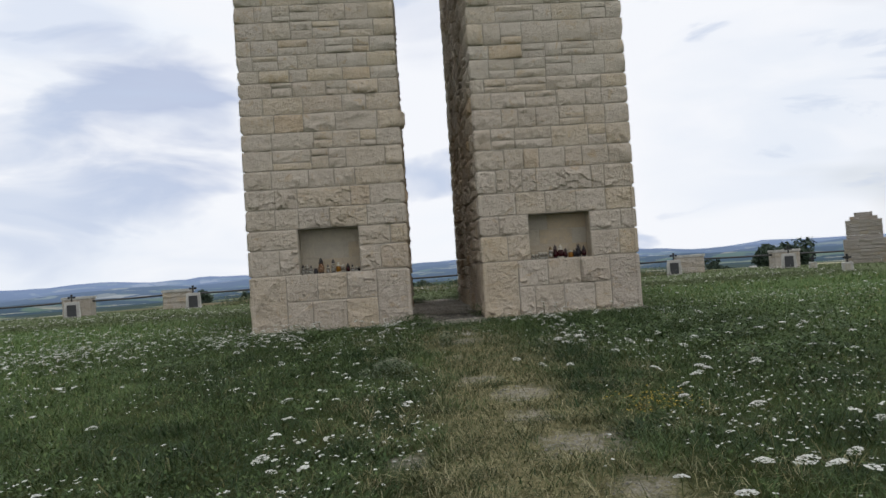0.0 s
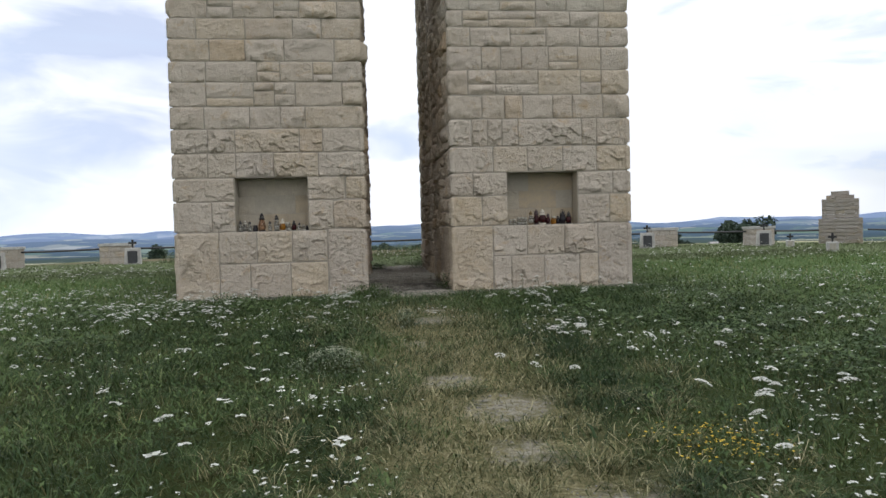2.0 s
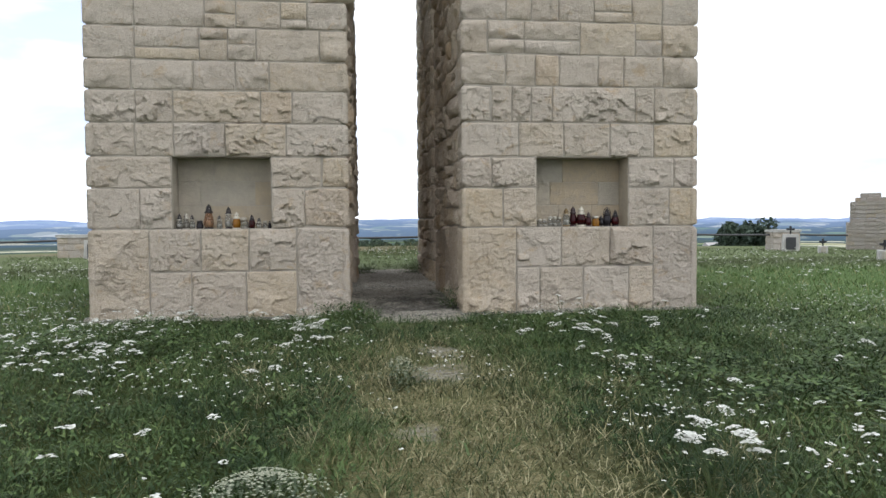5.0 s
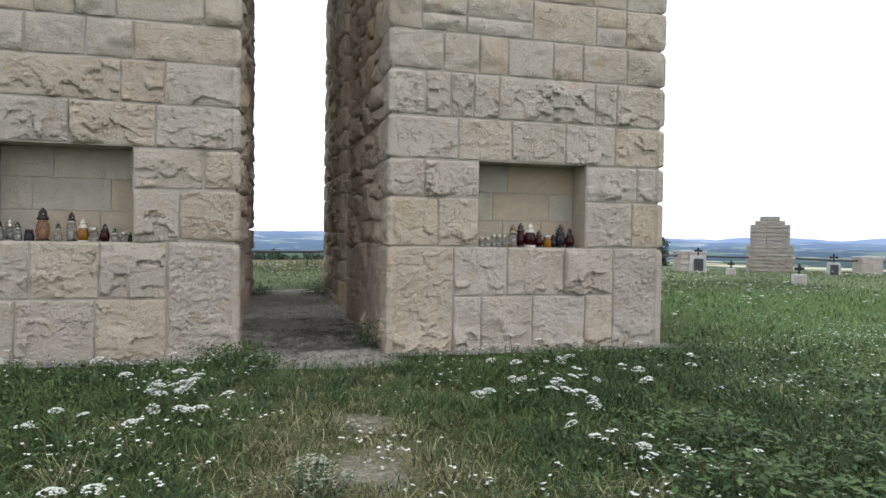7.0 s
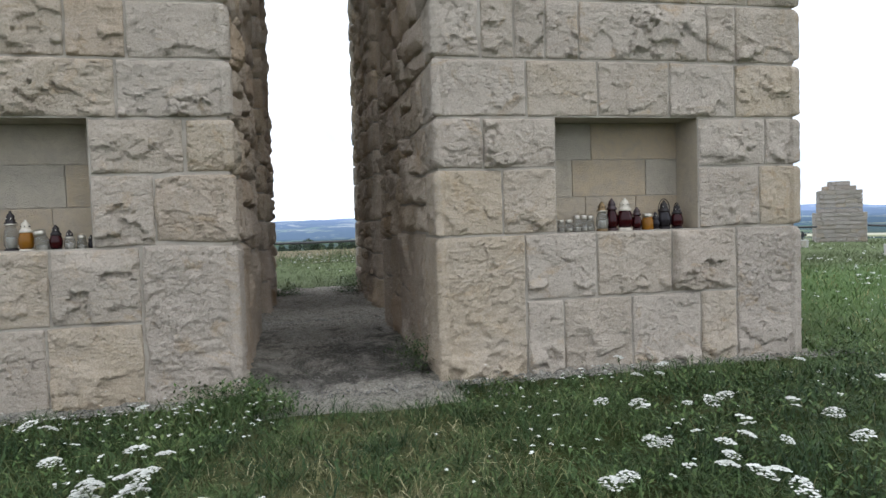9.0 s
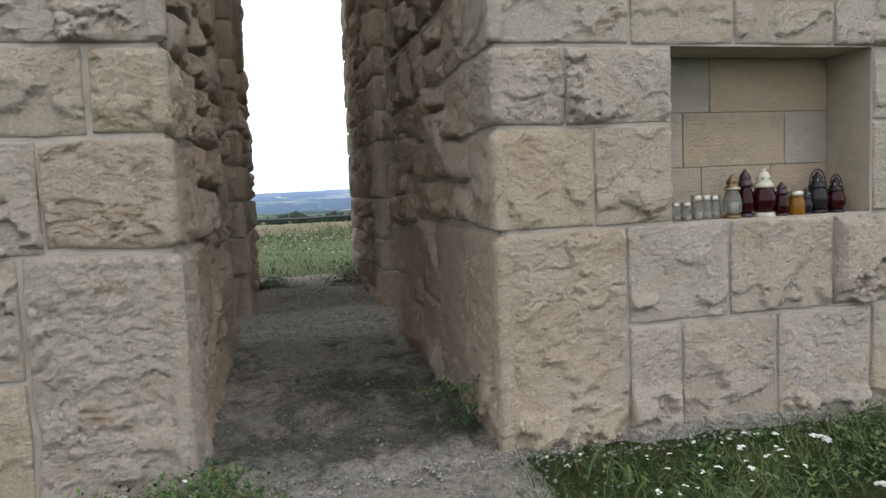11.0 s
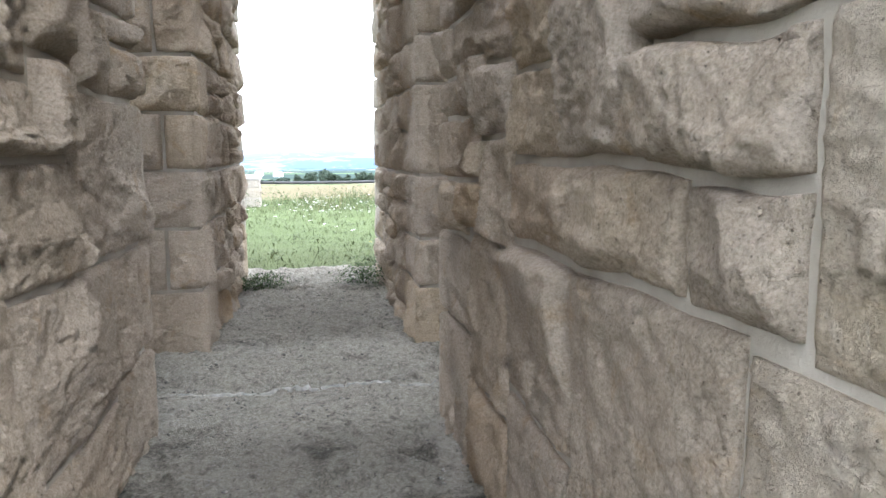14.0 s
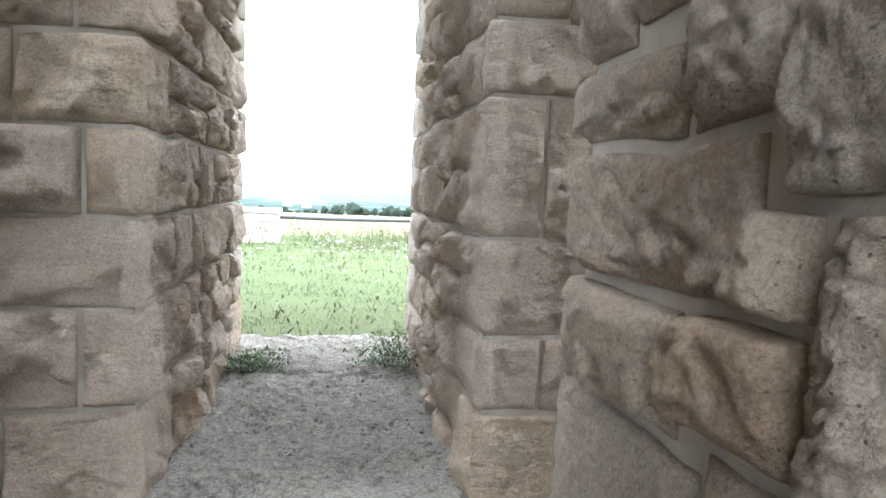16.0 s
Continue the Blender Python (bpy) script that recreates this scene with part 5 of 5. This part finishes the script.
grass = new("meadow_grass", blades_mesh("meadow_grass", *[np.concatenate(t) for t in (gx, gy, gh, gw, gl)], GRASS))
tagged(grass, "uncut green meadow grass on the hilltop", "grass", kind="stuff")

# straw and dry tufts on the trodden path
x, y = scatter(150000, -1.2, 2.8, 1.6, 13.7)
pm = path_mask(x, y)
bare = bare_mask(x, y)
keep = (NR.rand(len(x)) < pm * 0.8) & (NR.rand(len(x)) > bare * 0.9)
x, y = x[keep], y[keep]
n = len(x)
straw = new("dry_path_grass", blades_mesh("dry_path_grass", x, y, 0.03 + 0.09 * NR.rand(n) ** 1.5, 0.004 + 0.004 * NR.rand(n), 0.6 + 1.2 * NR.rand(n), STRAW))
tagged(straw, "flattened dry straw grass on the trodden path", "grass", kind="stuff")


def leaves_mesh(name, x, y, z, size, up, mat):
    """Folded pointed leaves, four corners each."""
    n = len(x)
    a = NR.rand(n) * 2 * math.pi
    d = np.stack([np.cos(a), np.sin(a), up], -1)
    s = np.stack([-np.sin(a), np.cos(a), 0.25 * (NR.rand(n) - 0.5)], -1)
    p = np.stack([x, y, z], -1)
    L = size[:, None]
    V = np.stack([p, p + d * L * 0.5 + s * L * 0.24, p + d * L, p + d * L * 0.5 - s * L * 0.24], 1)
    return fast_mesh(name, V.reshape(-1, 3), np.arange(4 * n).reshape(-1, 4), mat)


# broad-leaved weeds in patches
cx, cy = scatter(7600, -8, 10, 2.0, 14.0)
ok = ~on_slab(cx, cy, -0.15) & (path_mask(cx, cy) < 0.25) & (NR.rand(7600) < 0.3 + 1.3 * sstep(0.42, 0.62, fbm(cx * 0.7, cy * 0.7, 101)))
cx, cy = cx[ok], cy[ok]
k = 26
x = np.repeat(cx, k) + NR.normal(0, 0.085, len(cx) * k)
y = np.repeat(cy, k) + NR.normal(0, 0.085, len(cx) * k)
hgt = np.repeat(0.03 + 0.15 * NR.rand(len(cx)), k) * NR.rand(len(x))
weeds = new("meadow_weeds", leaves_mesh("meadow_weeds", x, y, ground_z(x, y) + hgt, 0.014 + 0.030 * NR.rand(len(x)), 0.1 + 0.7 * NR.rand(len(x)), WEED))
tagged(weeds, "low broad-leaved green weeds among the grass", "weeds", kind="stuff")

# ---- white umbels ----
PETAL = leaf_material("white_umbel_florets", [(0.0, (0.55, 0.56, 0.48)), (0.5, (0.70, 0.71, 0.66)), (1.0, (0.80, 0.80, 0.76))])
STEM = leaf_material("umbel_stems", [(0.0, (0.05, 0.075, 0.025)), (1.0, (0.11, 0.13, 0.05))])
YELLOW = leaf_material("yellow_florets", [(0.0, (0.50, 0.33, 0.02)), (1.0, (0.75, 0.55, 0.05))])


def floret_quads(px, py, pz, r, per, lift=0.35):
    """Small tilted petals gathered to flat heads of radius r."""
    n = len(px)
    rad = np.sqrt(NR.rand(n, per)) * r[:, None]
    a = NR.rand(n, per) * 2 * math.pi
    tx, ty = NR.normal(0, 0.22, (n, 1)), NR.normal(0, 0.22, (n, 1))
    ox, oy = rad * np.cos(a), rad * np.sin(a)
    x = px[:, None] + ox
    y = py[:, None] + oy
    z = pz[:, None] - lift * rad ** 2 / r[:, None] + tx * ox + ty * oy + NR.normal(0, 0.02, (n, per)) * r[:, None]
    s = (r[:, None] * (1.5 / math.sqrt(per)) * (0.6 + 0.7 * NR.rand(n, per))).ravel()
    p = np.stack([x.ravel(), y.ravel(), z.ravel()], -1)
    b = NR.rand(n * per) * 6.28
    u = np.stack([np.cos(b), np.sin(b), NR.normal(0, 0.16, n * per)], -1) * s[:, None]
    w = np.stack([-np.sin(b), np.cos(b), NR.normal(0, 0.16, n * per)], -1) * s[:, None]
    V = np.stack([p - u, p - w, p + u, p + w], 1).reshape(-1, 3)
    return V, np.arange(len(V)).reshape(-1, 4)


def stems_arrays(x, y, z1, r, bend):
    """Thin three-sided stems from the ground to the flower heads."""
    n = len(x)
    z0 = ground_z(x, y) - 0.02
    rows = []
    for t, rr in ((0.0, 1.0), (0.5, 0.8), (1.0, 0.5)):
        c = np.stack([x - bend[:, 0] * (1 - t) ** 2, y - bend[:, 1] * (1 - t) ** 2, z0 + (z1 - z0) * t], -1)
        for k in range(3):
            o = np.array([math.cos(k * 2.094), math.sin(k * 2.094), 0.0])
            rows.append(c + o * (r * rr)[:, None])
    V = np.stack(rows, 1).reshape(-1, 3)
    f = []
    for lv in range(2):
        for k in range(3):
            f.append([lv * 3 + k, lv * 3 + (k + 1) % 3, lv * 3 + 3 + (k + 1) % 3, lv * 3 + 3 + k])
    F = (np.arange(n)[:, None, None] * 9 + np.array(f)[None]).reshape(-1, 4)
    return V, F


def umbel_plant(x, y, heads, h, seed):
    """One wild carrot plant that can be told apart: stems and flat white heads."""
    r = np.random.RandomState(seed)
    z = gz(x, y)
    th = empty("wild_carrot", pose(x, y, z))
    tagged(th, "tall wild carrot with flat white flower heads", "wild flower", "wild carrots along the path")
    for i in range(heads):
        ang, d = r.rand() * 6.28, (0.0 if heads == 1 else 0.05 + 0.20 * r.rand())
        hx, hy, hz = d * math.cos(ang), d * math.sin(ang), h * (0.75 + 0.35 * r.rand())
        bm = bmesh.new()
        prev = None
        for t in (0, 0.35, 0.7, 1.0):
            c = Vector((hx * t ** 1.5, hy * t ** 1.5, -0.02 + (hz + 0.02) * t))
            ring = [bm.verts.new(c + Vector((0.0035 * (1 - 0.5 * t) * math.cos(q * 1.571), 0.0035 * (1 - 0.5 * t) * math.sin(q * 1.571), 0))) for q in range(4)]
            if prev:
                for q in range(4):
                    bm.faces.new((prev[q], prev[(q + 1) % 4], ring[(q + 1) % 4], ring[q]))
            prev = ring
        stem = part("stem", bm, STEM, th)
        rad = 0.032 + 0.028 * r.rand()
        V, F = floret_quads(np.array([hx]), np.array([hy]), np.array([hz + 0.012]), np.array([rad]), 80)
        part("flower_head", fast_mesh("flower_head", V, F, PETAL), None, stem)
        # spokes under the head
        bm = bmesh.new()
        for q in range(9):
            aa = q * 0.698
            c0, c1 = Vector((hx, hy, hz - 0.035)), Vector((hx + rad * 0.8 * math.cos(aa), hy + rad * 0.8 * math.sin(aa), hz + 0.004))
            sd = Vector((-math.sin(aa), math.cos(aa), 0)) * 0.0012
            bm.faces.new([bm.verts.new(p) for p in (c0 - sd, c0 + sd, c1 + sd, c1 - sd)])
        part("spokes", bm, STEM, stem)
    return th


PLANTS = (
    (1.84, 7.95, 11, 0.40), (2.0, 8.05, 5, 0.38), (2.12, 8.35, 1, 0.36), (2.22, 7.33, 2, 0.34), (2.45, 7.55, 1, 0.36), (1.18, 7.6, 2, 0.22), (1.5, 7.2, 3, 0.20), (2.58, 9.06, 2, 0.38), (2.76, 8.51, 1, 0.36), (3.0, 7.4, 1, 0.28),
    (1.94, 3.35, 1, 0.36), (2.11, 3.38, 2, 0.34), (1.38, 3.56, 2, 0.24), (1.58, 3.27, 2, 0.24), (1.97, 4.93, 1, 0.36), (2.87, 4.1, 1, 0.36), (1.80, 3.5, 1, 0.30), (2.4, 4.7, 2, 0.30), (2.35, 3.6, 2, 0.32),
    (2.5, 6.2, 5, 0.34), (2.75, 6.35, 4, 0.34), (3.05, 6.1, 3, 0.32), (2.3, 5.7, 2, 0.30),
    (-0.96, 4.38, 1, 0.34), (-0.85, 4.14, 1, 0.26), (-2.37, 5.28, 2, 0.34), (-2.05, 8.43, 1, 0.42), (-1.43, 7.87, 2, 0.36), (-1.7, 6.9, 2, 0.32), (-0.7, 7.5, 1, 0.26), (-1.1, 6.2, 1, 0.30), (-1.5, 9.6, 2, 0.34),
    (-0.82, 11.32, 2, 0.30), (-0.89, 11.05, 1, 0.30), (-0.7, 11.43, 1, 0.30), (-0.56, 10.22, 2, 0.30), (-0.36, 10.04, 1, 0.28), (-0.22, 11.78, 8, 0.30), (-0.32, 11.97, 6, 0.28), (-0.1, 11.52, 6, 0.26), (-0.28, 11.3, 4, 0.24), (-0.23, 12.1, 4, 0.30), (-0.45, 12.0, 3, 0.30), (-0.6, 12.24, 2, 0.30),
    (2.74, 12.1, 4, 0.34), (2.64, 11.6, 4, 0.30), (2.29, 12.56, 3, 0.34), (3.34, 11.97, 2, 0.30), (2.12, 10.7, 2, 0.26), (2.27, 10.14, 2, 0.26), (2.55, 11.4, 4, 0.30), (2.46, 11.26, 3, 0.28), (2.15, 11.95, 3, 0.30), (3.21, 11.64, 2, 0.30), (1.8, 11.6, 3, 0.26), (2.6, 12.9, 3, 0.40), (2.9, 12.8, 3, 0.42),
    (-1.6, 13.0, 3, 0.34), (-0.92, 13.05, 3, 0.34), (-0.4, 13.2, 2, 0.30), (3.9, 12.9, 2, 0.30), (4.4, 10.2, 2, 0.34), (4.9, 8.3, 1, 0.34), (5.4, 10.8, 2, 0.34),
)
for i, (x, y, k, h) in enumerate(PLANTS):
    umbel_plant(x, y, max(1, round(k * 0.7)), h * 0.8, 300 + i)

# the countless other white heads of the meadow
xs, ys = [], []
for (x0, x1, y0, y1), n in (((-9, -1.6, 10.3, 14.5), 1100), ((-22, -3.5, 9, 26), 2600), ((1.8, 9, 3.0, 13.5), 240), ((5.6, 26, 9, 33), 1900), ((-4.5, 0.0, 2.5, 9), 110), ((-5, 8, 25, 34), 260), ((0.5, 4.5, 29, 36), 220)):
    x, y = scatter(n, x0, x1, y0, y1)
    ok = ~on_slab(x, y, -0.2) & (path_mask(x, y) < 0.2) & (NR.rand(n) < 0.15 + 1.2 * sstep(0.42, 0.6, fbm(x * 0.45, y * 0.45, 111)))
    xs.append(x[ok]), ys.append(y[ok])
x, y = np.concatenate(xs), np.concatenate(ys)
n = len(x)
hz = ground_z(x, y) + 0.12 + 0.16 * NR.rand(n)
V1, F1 = floret_quads(x, y, hz, 0.018 + 0.028 * NR.rand(n), 13)
heads = new("white_meadow_flowers", fast_mesh("white_meadow_flowers", V1, F1, PETAL))
tagged(heads, "countless white umbel flowers across the meadow", "wild flowers", kind="stuff")
V2, F2 = stems_arrays(x, y, hz, np.full(n, 0.0028), NR.normal(0, 0.06, (n, 2)))
tagged(new("meadow_flower_stems", fast_mesh("meadow_flower_stems", V2, F2, STEM)), "thin green stems of meadow flowers", "wild flowers", kind="stuff")

# tiny white and yellow blossoms low in the grass
x, y = scatter(24000, -9, 12, 2.0, 16)
ok = ~on_slab(x, y, -0.1) & (path_mask(x, y) < 0.35) & (NR.rand(24000) < 0.03 + 1.2 * sstep(0.50, 0.62, fbm(x * 0.9, y * 0.9, 121)))
x, y = x[ok], y[ok]
V, F = floret_quads(x, y, ground_z(x, y) + 0.08 + 0.16 * NR.rand(len(x)), 0.006 + 0.008 * NR.rand(len(x)), 5)
tagged(new("tiny_white_blossoms", fast_mesh("tiny_white_blossoms", V, F, PETAL)), "tiny white blossoms low in the grass", "wild flowers", kind="stuff")
x, y = 1.95 + NR.normal(0, 0.17, 150), 5.45 + NR.normal(0, 0.14, 150)
V, F = floret_quads(x, y, ground_z(x, y) + 0.08 + 0.14 * NR.rand(150), 0.004 + 0.005 * NR.rand(150), 5)
tagged(new("yellow_flower_patch", fast_mesh("yellow_flower_patch", V, F, YELLOW)), "patch of small yellow flowers beside the path", "wild flowers", kind="stuff")

# taller leafy growth beside the path, in mounds
mx = np.array([3.5, 4.1, 4.8, 3.9, 4.6, 5.4, 5.9, 3.2, 5.0, 4.3, 5.6, 6.4, 3.6, 6.2, 3.0, 2.7, -2.6, -3.4, -2.0, -3.0, -1.6, -4.2])
my = np.array([8.2, 8.7, 9.3, 9.9, 10.7, 8.4, 9.8, 9.2, 11.6, 7.3, 11.0, 10.4, 7.0, 8.6, 10.6, 9.8, 12.0, 11.2, 12.7, 9.4, 11.7, 12.6])
k = 420
x = np.repeat(mx, k) + NR.normal(0, 0.30, len(mx) * k)
y = np.repeat(my, k) + NR.normal(0, 0.30, len(mx) * k)
r2 = ((x - np.repeat(mx, k)) ** 2 + (y - np.repeat(my, k)) ** 2) / 0.18
z = ground_z(x, y) + (0.06 + 0.20 * np.exp(-r2)) * (0.35 + 0.65 * NR.rand(len(x)) ** 0.5)
mounds = new("leafy_mounds", leaves_mesh("leafy_mounds", x, y, z, 0.03 + 0.045 * NR.rand(len(x)), -0.1 + 0.6 * NR.rand(len(x)), WEED))
tagged(mounds, "mounds of leafy green herbs beside the path", "weeds", kind="stuff")

# arching tufts on the path, dry and green
cx, cy = scatter(520, -0.9, 2.6, 2.4, 13.4)
keep = (bare_mask(cx, cy) < 0.3) & ((path_mask(cx, cy) < 0.35) | (NR.rand(len(cx)) < 0.6))
cx, cy = cx[keep], cy[keep]
k = 60
x = np.repeat(cx, k) + NR.normal(0, 0.05, len(cx) * k)
y = np.repeat(cy, k) + NR.normal(0, 0.05, len(cx) * k)
dry = np.repeat(NR.rand(len(cx)) < (0.35 + 0.9 * path_mask(cx, cy)) * (1 - sstep(10.8, 12.4, cy)), k)
n = len(x)
for name, sel, mat, label in (("dry_tufts", dry, STRAW, "arching tufts of dry straw grass"), ("green_tufts", ~dry, GRASS, "arching tufts of green grass")):
    q = int(sel.sum())
    tagged(new(name, blades_mesh(name, x[sel], y[sel], 0.07 + 0.15 * NR.rand(q), 0.003 + 0.002 * NR.rand(q), 0.7 + 1.4 * NR.rand(q), mat)), label, "grass", kind="stuff")

# a grey-leaved bush with pale spikes
SPIKE = leaf_material("pale_bush_spikes", [(0.0, (0.26, 0.29, 0.20)), (0.5, (0.38, 0.40, 0.29)), (1.0, (0.50, 0.50, 0.38))])
GREYLEAF = leaf_material("grey_green_leaves", [(0.0, (0.07, 0.10, 0.055)), (1.0, (0.16, 0.19, 0.12))])


def pale_bush(bx, by, spread, count):
    th = empty("pale_bush", pose(bx, by, gz(bx, by)))
    tagged(th, "low grey-green bush with pale flower spikes", "bush", "bushes beside the path")
    x, y = NR.normal(0, spread, count), NR.normal(0, spread, count)
    h = 0.16 * np.exp(-(x * x + y * y) / (3 * spread ** 2)) + 0.05
    zz = np.zeros(count) - 0.02
    a = part("stalk_clump", blades_mesh("stalk_clump", x * 0.6, y * 0.6, h + 0.05, np.full(count, 0.003), 0.3 + 0.3 * NR.rand(count), STEM, zz), None, th)
    b = part("leaves", leaves_mesh("leaves", np.repeat(x, 3), np.repeat(y, 3), np.repeat(h, 3) * NR.rand(count * 3), 0.02 + 0.02 * NR.rand(count * 3), 0.3 + 0.7 * NR.rand(count * 3), GREYLEAF), None, th)
    V, F = floret_quads(x, y, h + 0.01, np.full(count, 0.008), 4)
    V2, F2 = floret_quads(x, y, h + 0.03, np.full(count, 0.006), 4)
    c = part("blossom", fast_mesh("blossom", np.concatenate([V, V2]), np.concatenate([F, F2 + len(V)]), SPIKE), None, th, "pale cream flower spikes")
    for ob in (a, b, c):
        ob["kind"] = "stuff"


pale_bush(-0.2, 8.1, 0.17, 220)
pale_bush(0.55, 10.3, 0.10, 90)

# leafy tufts at the slab's edges and in the passage
cx = np.array([0.36, 0.50, 0.28, 1.62, 1.52, 1.70, 1.40, 0.10, 0.22, 0.35, 1.55, -0.1, 5.2, 1.66])
cy = np.array([21.2, 21.25, 21.15, 21.3, 21.35, 21.1, 21.4, 13.75, 13.9, 13.6, 14.5, 13.7, 13.9, 15.1])
ch = np.array([0.18, 0.16, 0.14, 0.34, 0.32, 0.26, 0.18, 0.2, 0.2, 0.14, 0.30, 0.2, 0.18, 0.10])
k = 420
x = np.repeat(cx, k) + NR.normal(0, 0.11, len(cx) * k)
y = np.repeat(cy, k) + NR.normal(0, 0.08, len(cx) * k)
z = 0.32 + np.repeat(ch, k) * NR.rand(len(x))
tagged(new("edge_weeds", leaves_mesh("edge_weeds", x, y, z, 0.018 + 0.026 * NR.rand(len(x)), 0.1 + 0.8 * NR.rand(len(x)), WEED)), "leafy green weeds at the edges of the floor", "weeds", kind="stuff")

def yellow_flower(x, y, z, h):
    """A single small yellow flower at the foot of a wall."""
    th = empty("yellow_flower", pose(x, y, z))
    tagged(th, "small yellow flower at the foot of a pillar", "wild flower", "yellow flowers by the wall")
    stem = part("stem", blades_mesh("stem", np.zeros(3), np.zeros(3), np.full(3, h), np.full(3, 0.004), np.full(3, 0.12), STEM, np.zeros(3)), None, th)
    V, F = floret_quads(np.array([0.01]), np.array([0.0]), np.array([h * 0.97]), np.array([0.016]), 14)
    part("flower_head", fast_mesh("flower_head", V, F, YELLOW), None, stem)
    part("leaves", leaves_mesh("leaves", np.zeros(7), np.zeros(7), h * (0.1 + 0.7 * NR.rand(7)), 0.03 + 0.03 * NR.rand(7), 0.4 + 0.4 * NR.rand(7), WEED), None, stem)


yellow_flower(0.20, 14.02, 0.31, 0.17)
yellow_flower(0.17, 13.86, 0.31, 0.10)
yellow_flower(0.24, 13.95, 0.31, 0.12)
yellow_flower(1.64, 21.9, 0.33, 0.42)

# thick grass that creeps onto the slab beside the passage
x, y = 0.05 + NR.normal(0, 0.16, 1500), 13.66 + NR.normal(0, 0.13, 1500)
tagged(new("slab_edge_grass", blades_mesh("slab_edge_grass", x, y, 0.07 + 0.15 * NR.rand(1500), 0.004 + 0.003 * NR.rand(1500), 0.3 + 0.9 * NR.rand(1500), GRASS, np.full(1500, 0.31))), "thick dark grass creeping onto the slab edge", "grass", kind="stuff")

# grit and pebbles on the floor and on the bare path
GRIT = plain("grit", (0.22, 0.21, 0.185), 0.95, 0.15, 0.6, 40)
x1, y1 = scatter(9000, -0.3, 2.1, 13.5, 22.4)
x3, y3 = scatter(5000, -3.3, 5.3, 13.86, 14.12)
x1, y1 = np.concatenate([x1, x3]), np.concatenate([y1, y3])
x2, y2 = scatter(14000, 0.3, 1.6, 2.2, 13.2)
b2 = bare_mask(x2, y2) > NR.rand(14000)
x, y = np.concatenate([x1, x2[b2]]), np.concatenate([y1, y2[b2]])
z = np.where(y > 13.45, 0.338, ground_z(x, y))
n = len(x)
s = 0.002 + 0.014 * NR.rand(n) ** 4
oct_v = np.array([[1, 0, 0], [-1, 0, 0], [0, 1, 0], [0, -1, 0], [0, 0, 0.7], [0, 0, -0.7]], dtype=float)
oct_f = np.array([[0, 2, 4], [2, 1, 4], [1, 3, 4], [3, 0, 4], [2, 0, 5], [1, 2, 5], [3, 1, 5], [0, 3, 5]])
V = (np.stack([x, y, z], -1)[:, None] + oct_v[None] * s[:, None, None] * (0.6 + 0.8 * NR.rand(n, 6, 1))).reshape(-1, 3)
F = (np.arange(n)[:, None, None] * 6 + oct_f[None]).reshape(-1, 3)
tagged(new("loose_grit", fast_mesh("loose_grit", V, F, GRIT)), "loose grit and pebbles on floor and path", "gravel", kind="stuff")

# taller growth along the fence behind the monument
x, y = scatter(16000, -9, 14, 31.5, 37.5)
rise = sstep(0.38, 0.62, fbm(x * 0.7, y * 0.7, 141)) * sstep(31.5, 34.5, y)
ok = NR.rand(16000) < 0.2 + rise
x, y, rise = x[ok], y[ok], rise[ok]
h = 0.10 + (0.12 + 0.42 * rise) * NR.rand(len(x))
dry = NR.rand(len(x)) < 0.4
tagged(new("dry_fence_grass", blades_mesh("dry_fence_grass", x[dry], y[dry], h[dry] * 1.2, 0.006 + 0.004 * NR.rand(dry.sum()), 0.2 + 0.6 * NR.rand(dry.sum()), STRAW)), "tall dry grass along the cemetery fence", "grass", kind="stuff")
g = ~dry
tagged(new("green_fence_grass", blades_mesh("green_fence_grass", x[g], y[g], h[g], 0.006 + 0.005 * NR.rand(g.sum()), 0.2 + 0.7 * NR.rand(g.sum()), GRASS)), "tall green grass along the cemetery fence", "grass", kind="stuff")
cx, cy = scatter(46, -9, 14, 33.9, 36.4)
cs = 0.3 + 0.5 * NR.rand(46)
x = np.repeat(cx, 150) + NR.normal(0, 1, 46 * 150) * np.repeat(cs, 150) * 0.55
y = np.repeat(cy, 150) + NR.normal(0, 0.2, 46 * 150)
z = ground_z(x, y) + np.repeat(cs, 150) * NR.rand(46 * 150) * np.exp(-((x - np.repeat(cx, 150)) / (np.repeat(cs, 150) * 0.9)) ** 2)
tagged(new("fence_weeds", leaves_mesh("fence_weeds", x, y, z, 0.03 + 0.05 * NR.rand(len(x)), 0.1 + 0.8 * NR.rand(len(x)), WEED)), "bushy green weeds along the cemetery fence", "weeds", kind="stuff")
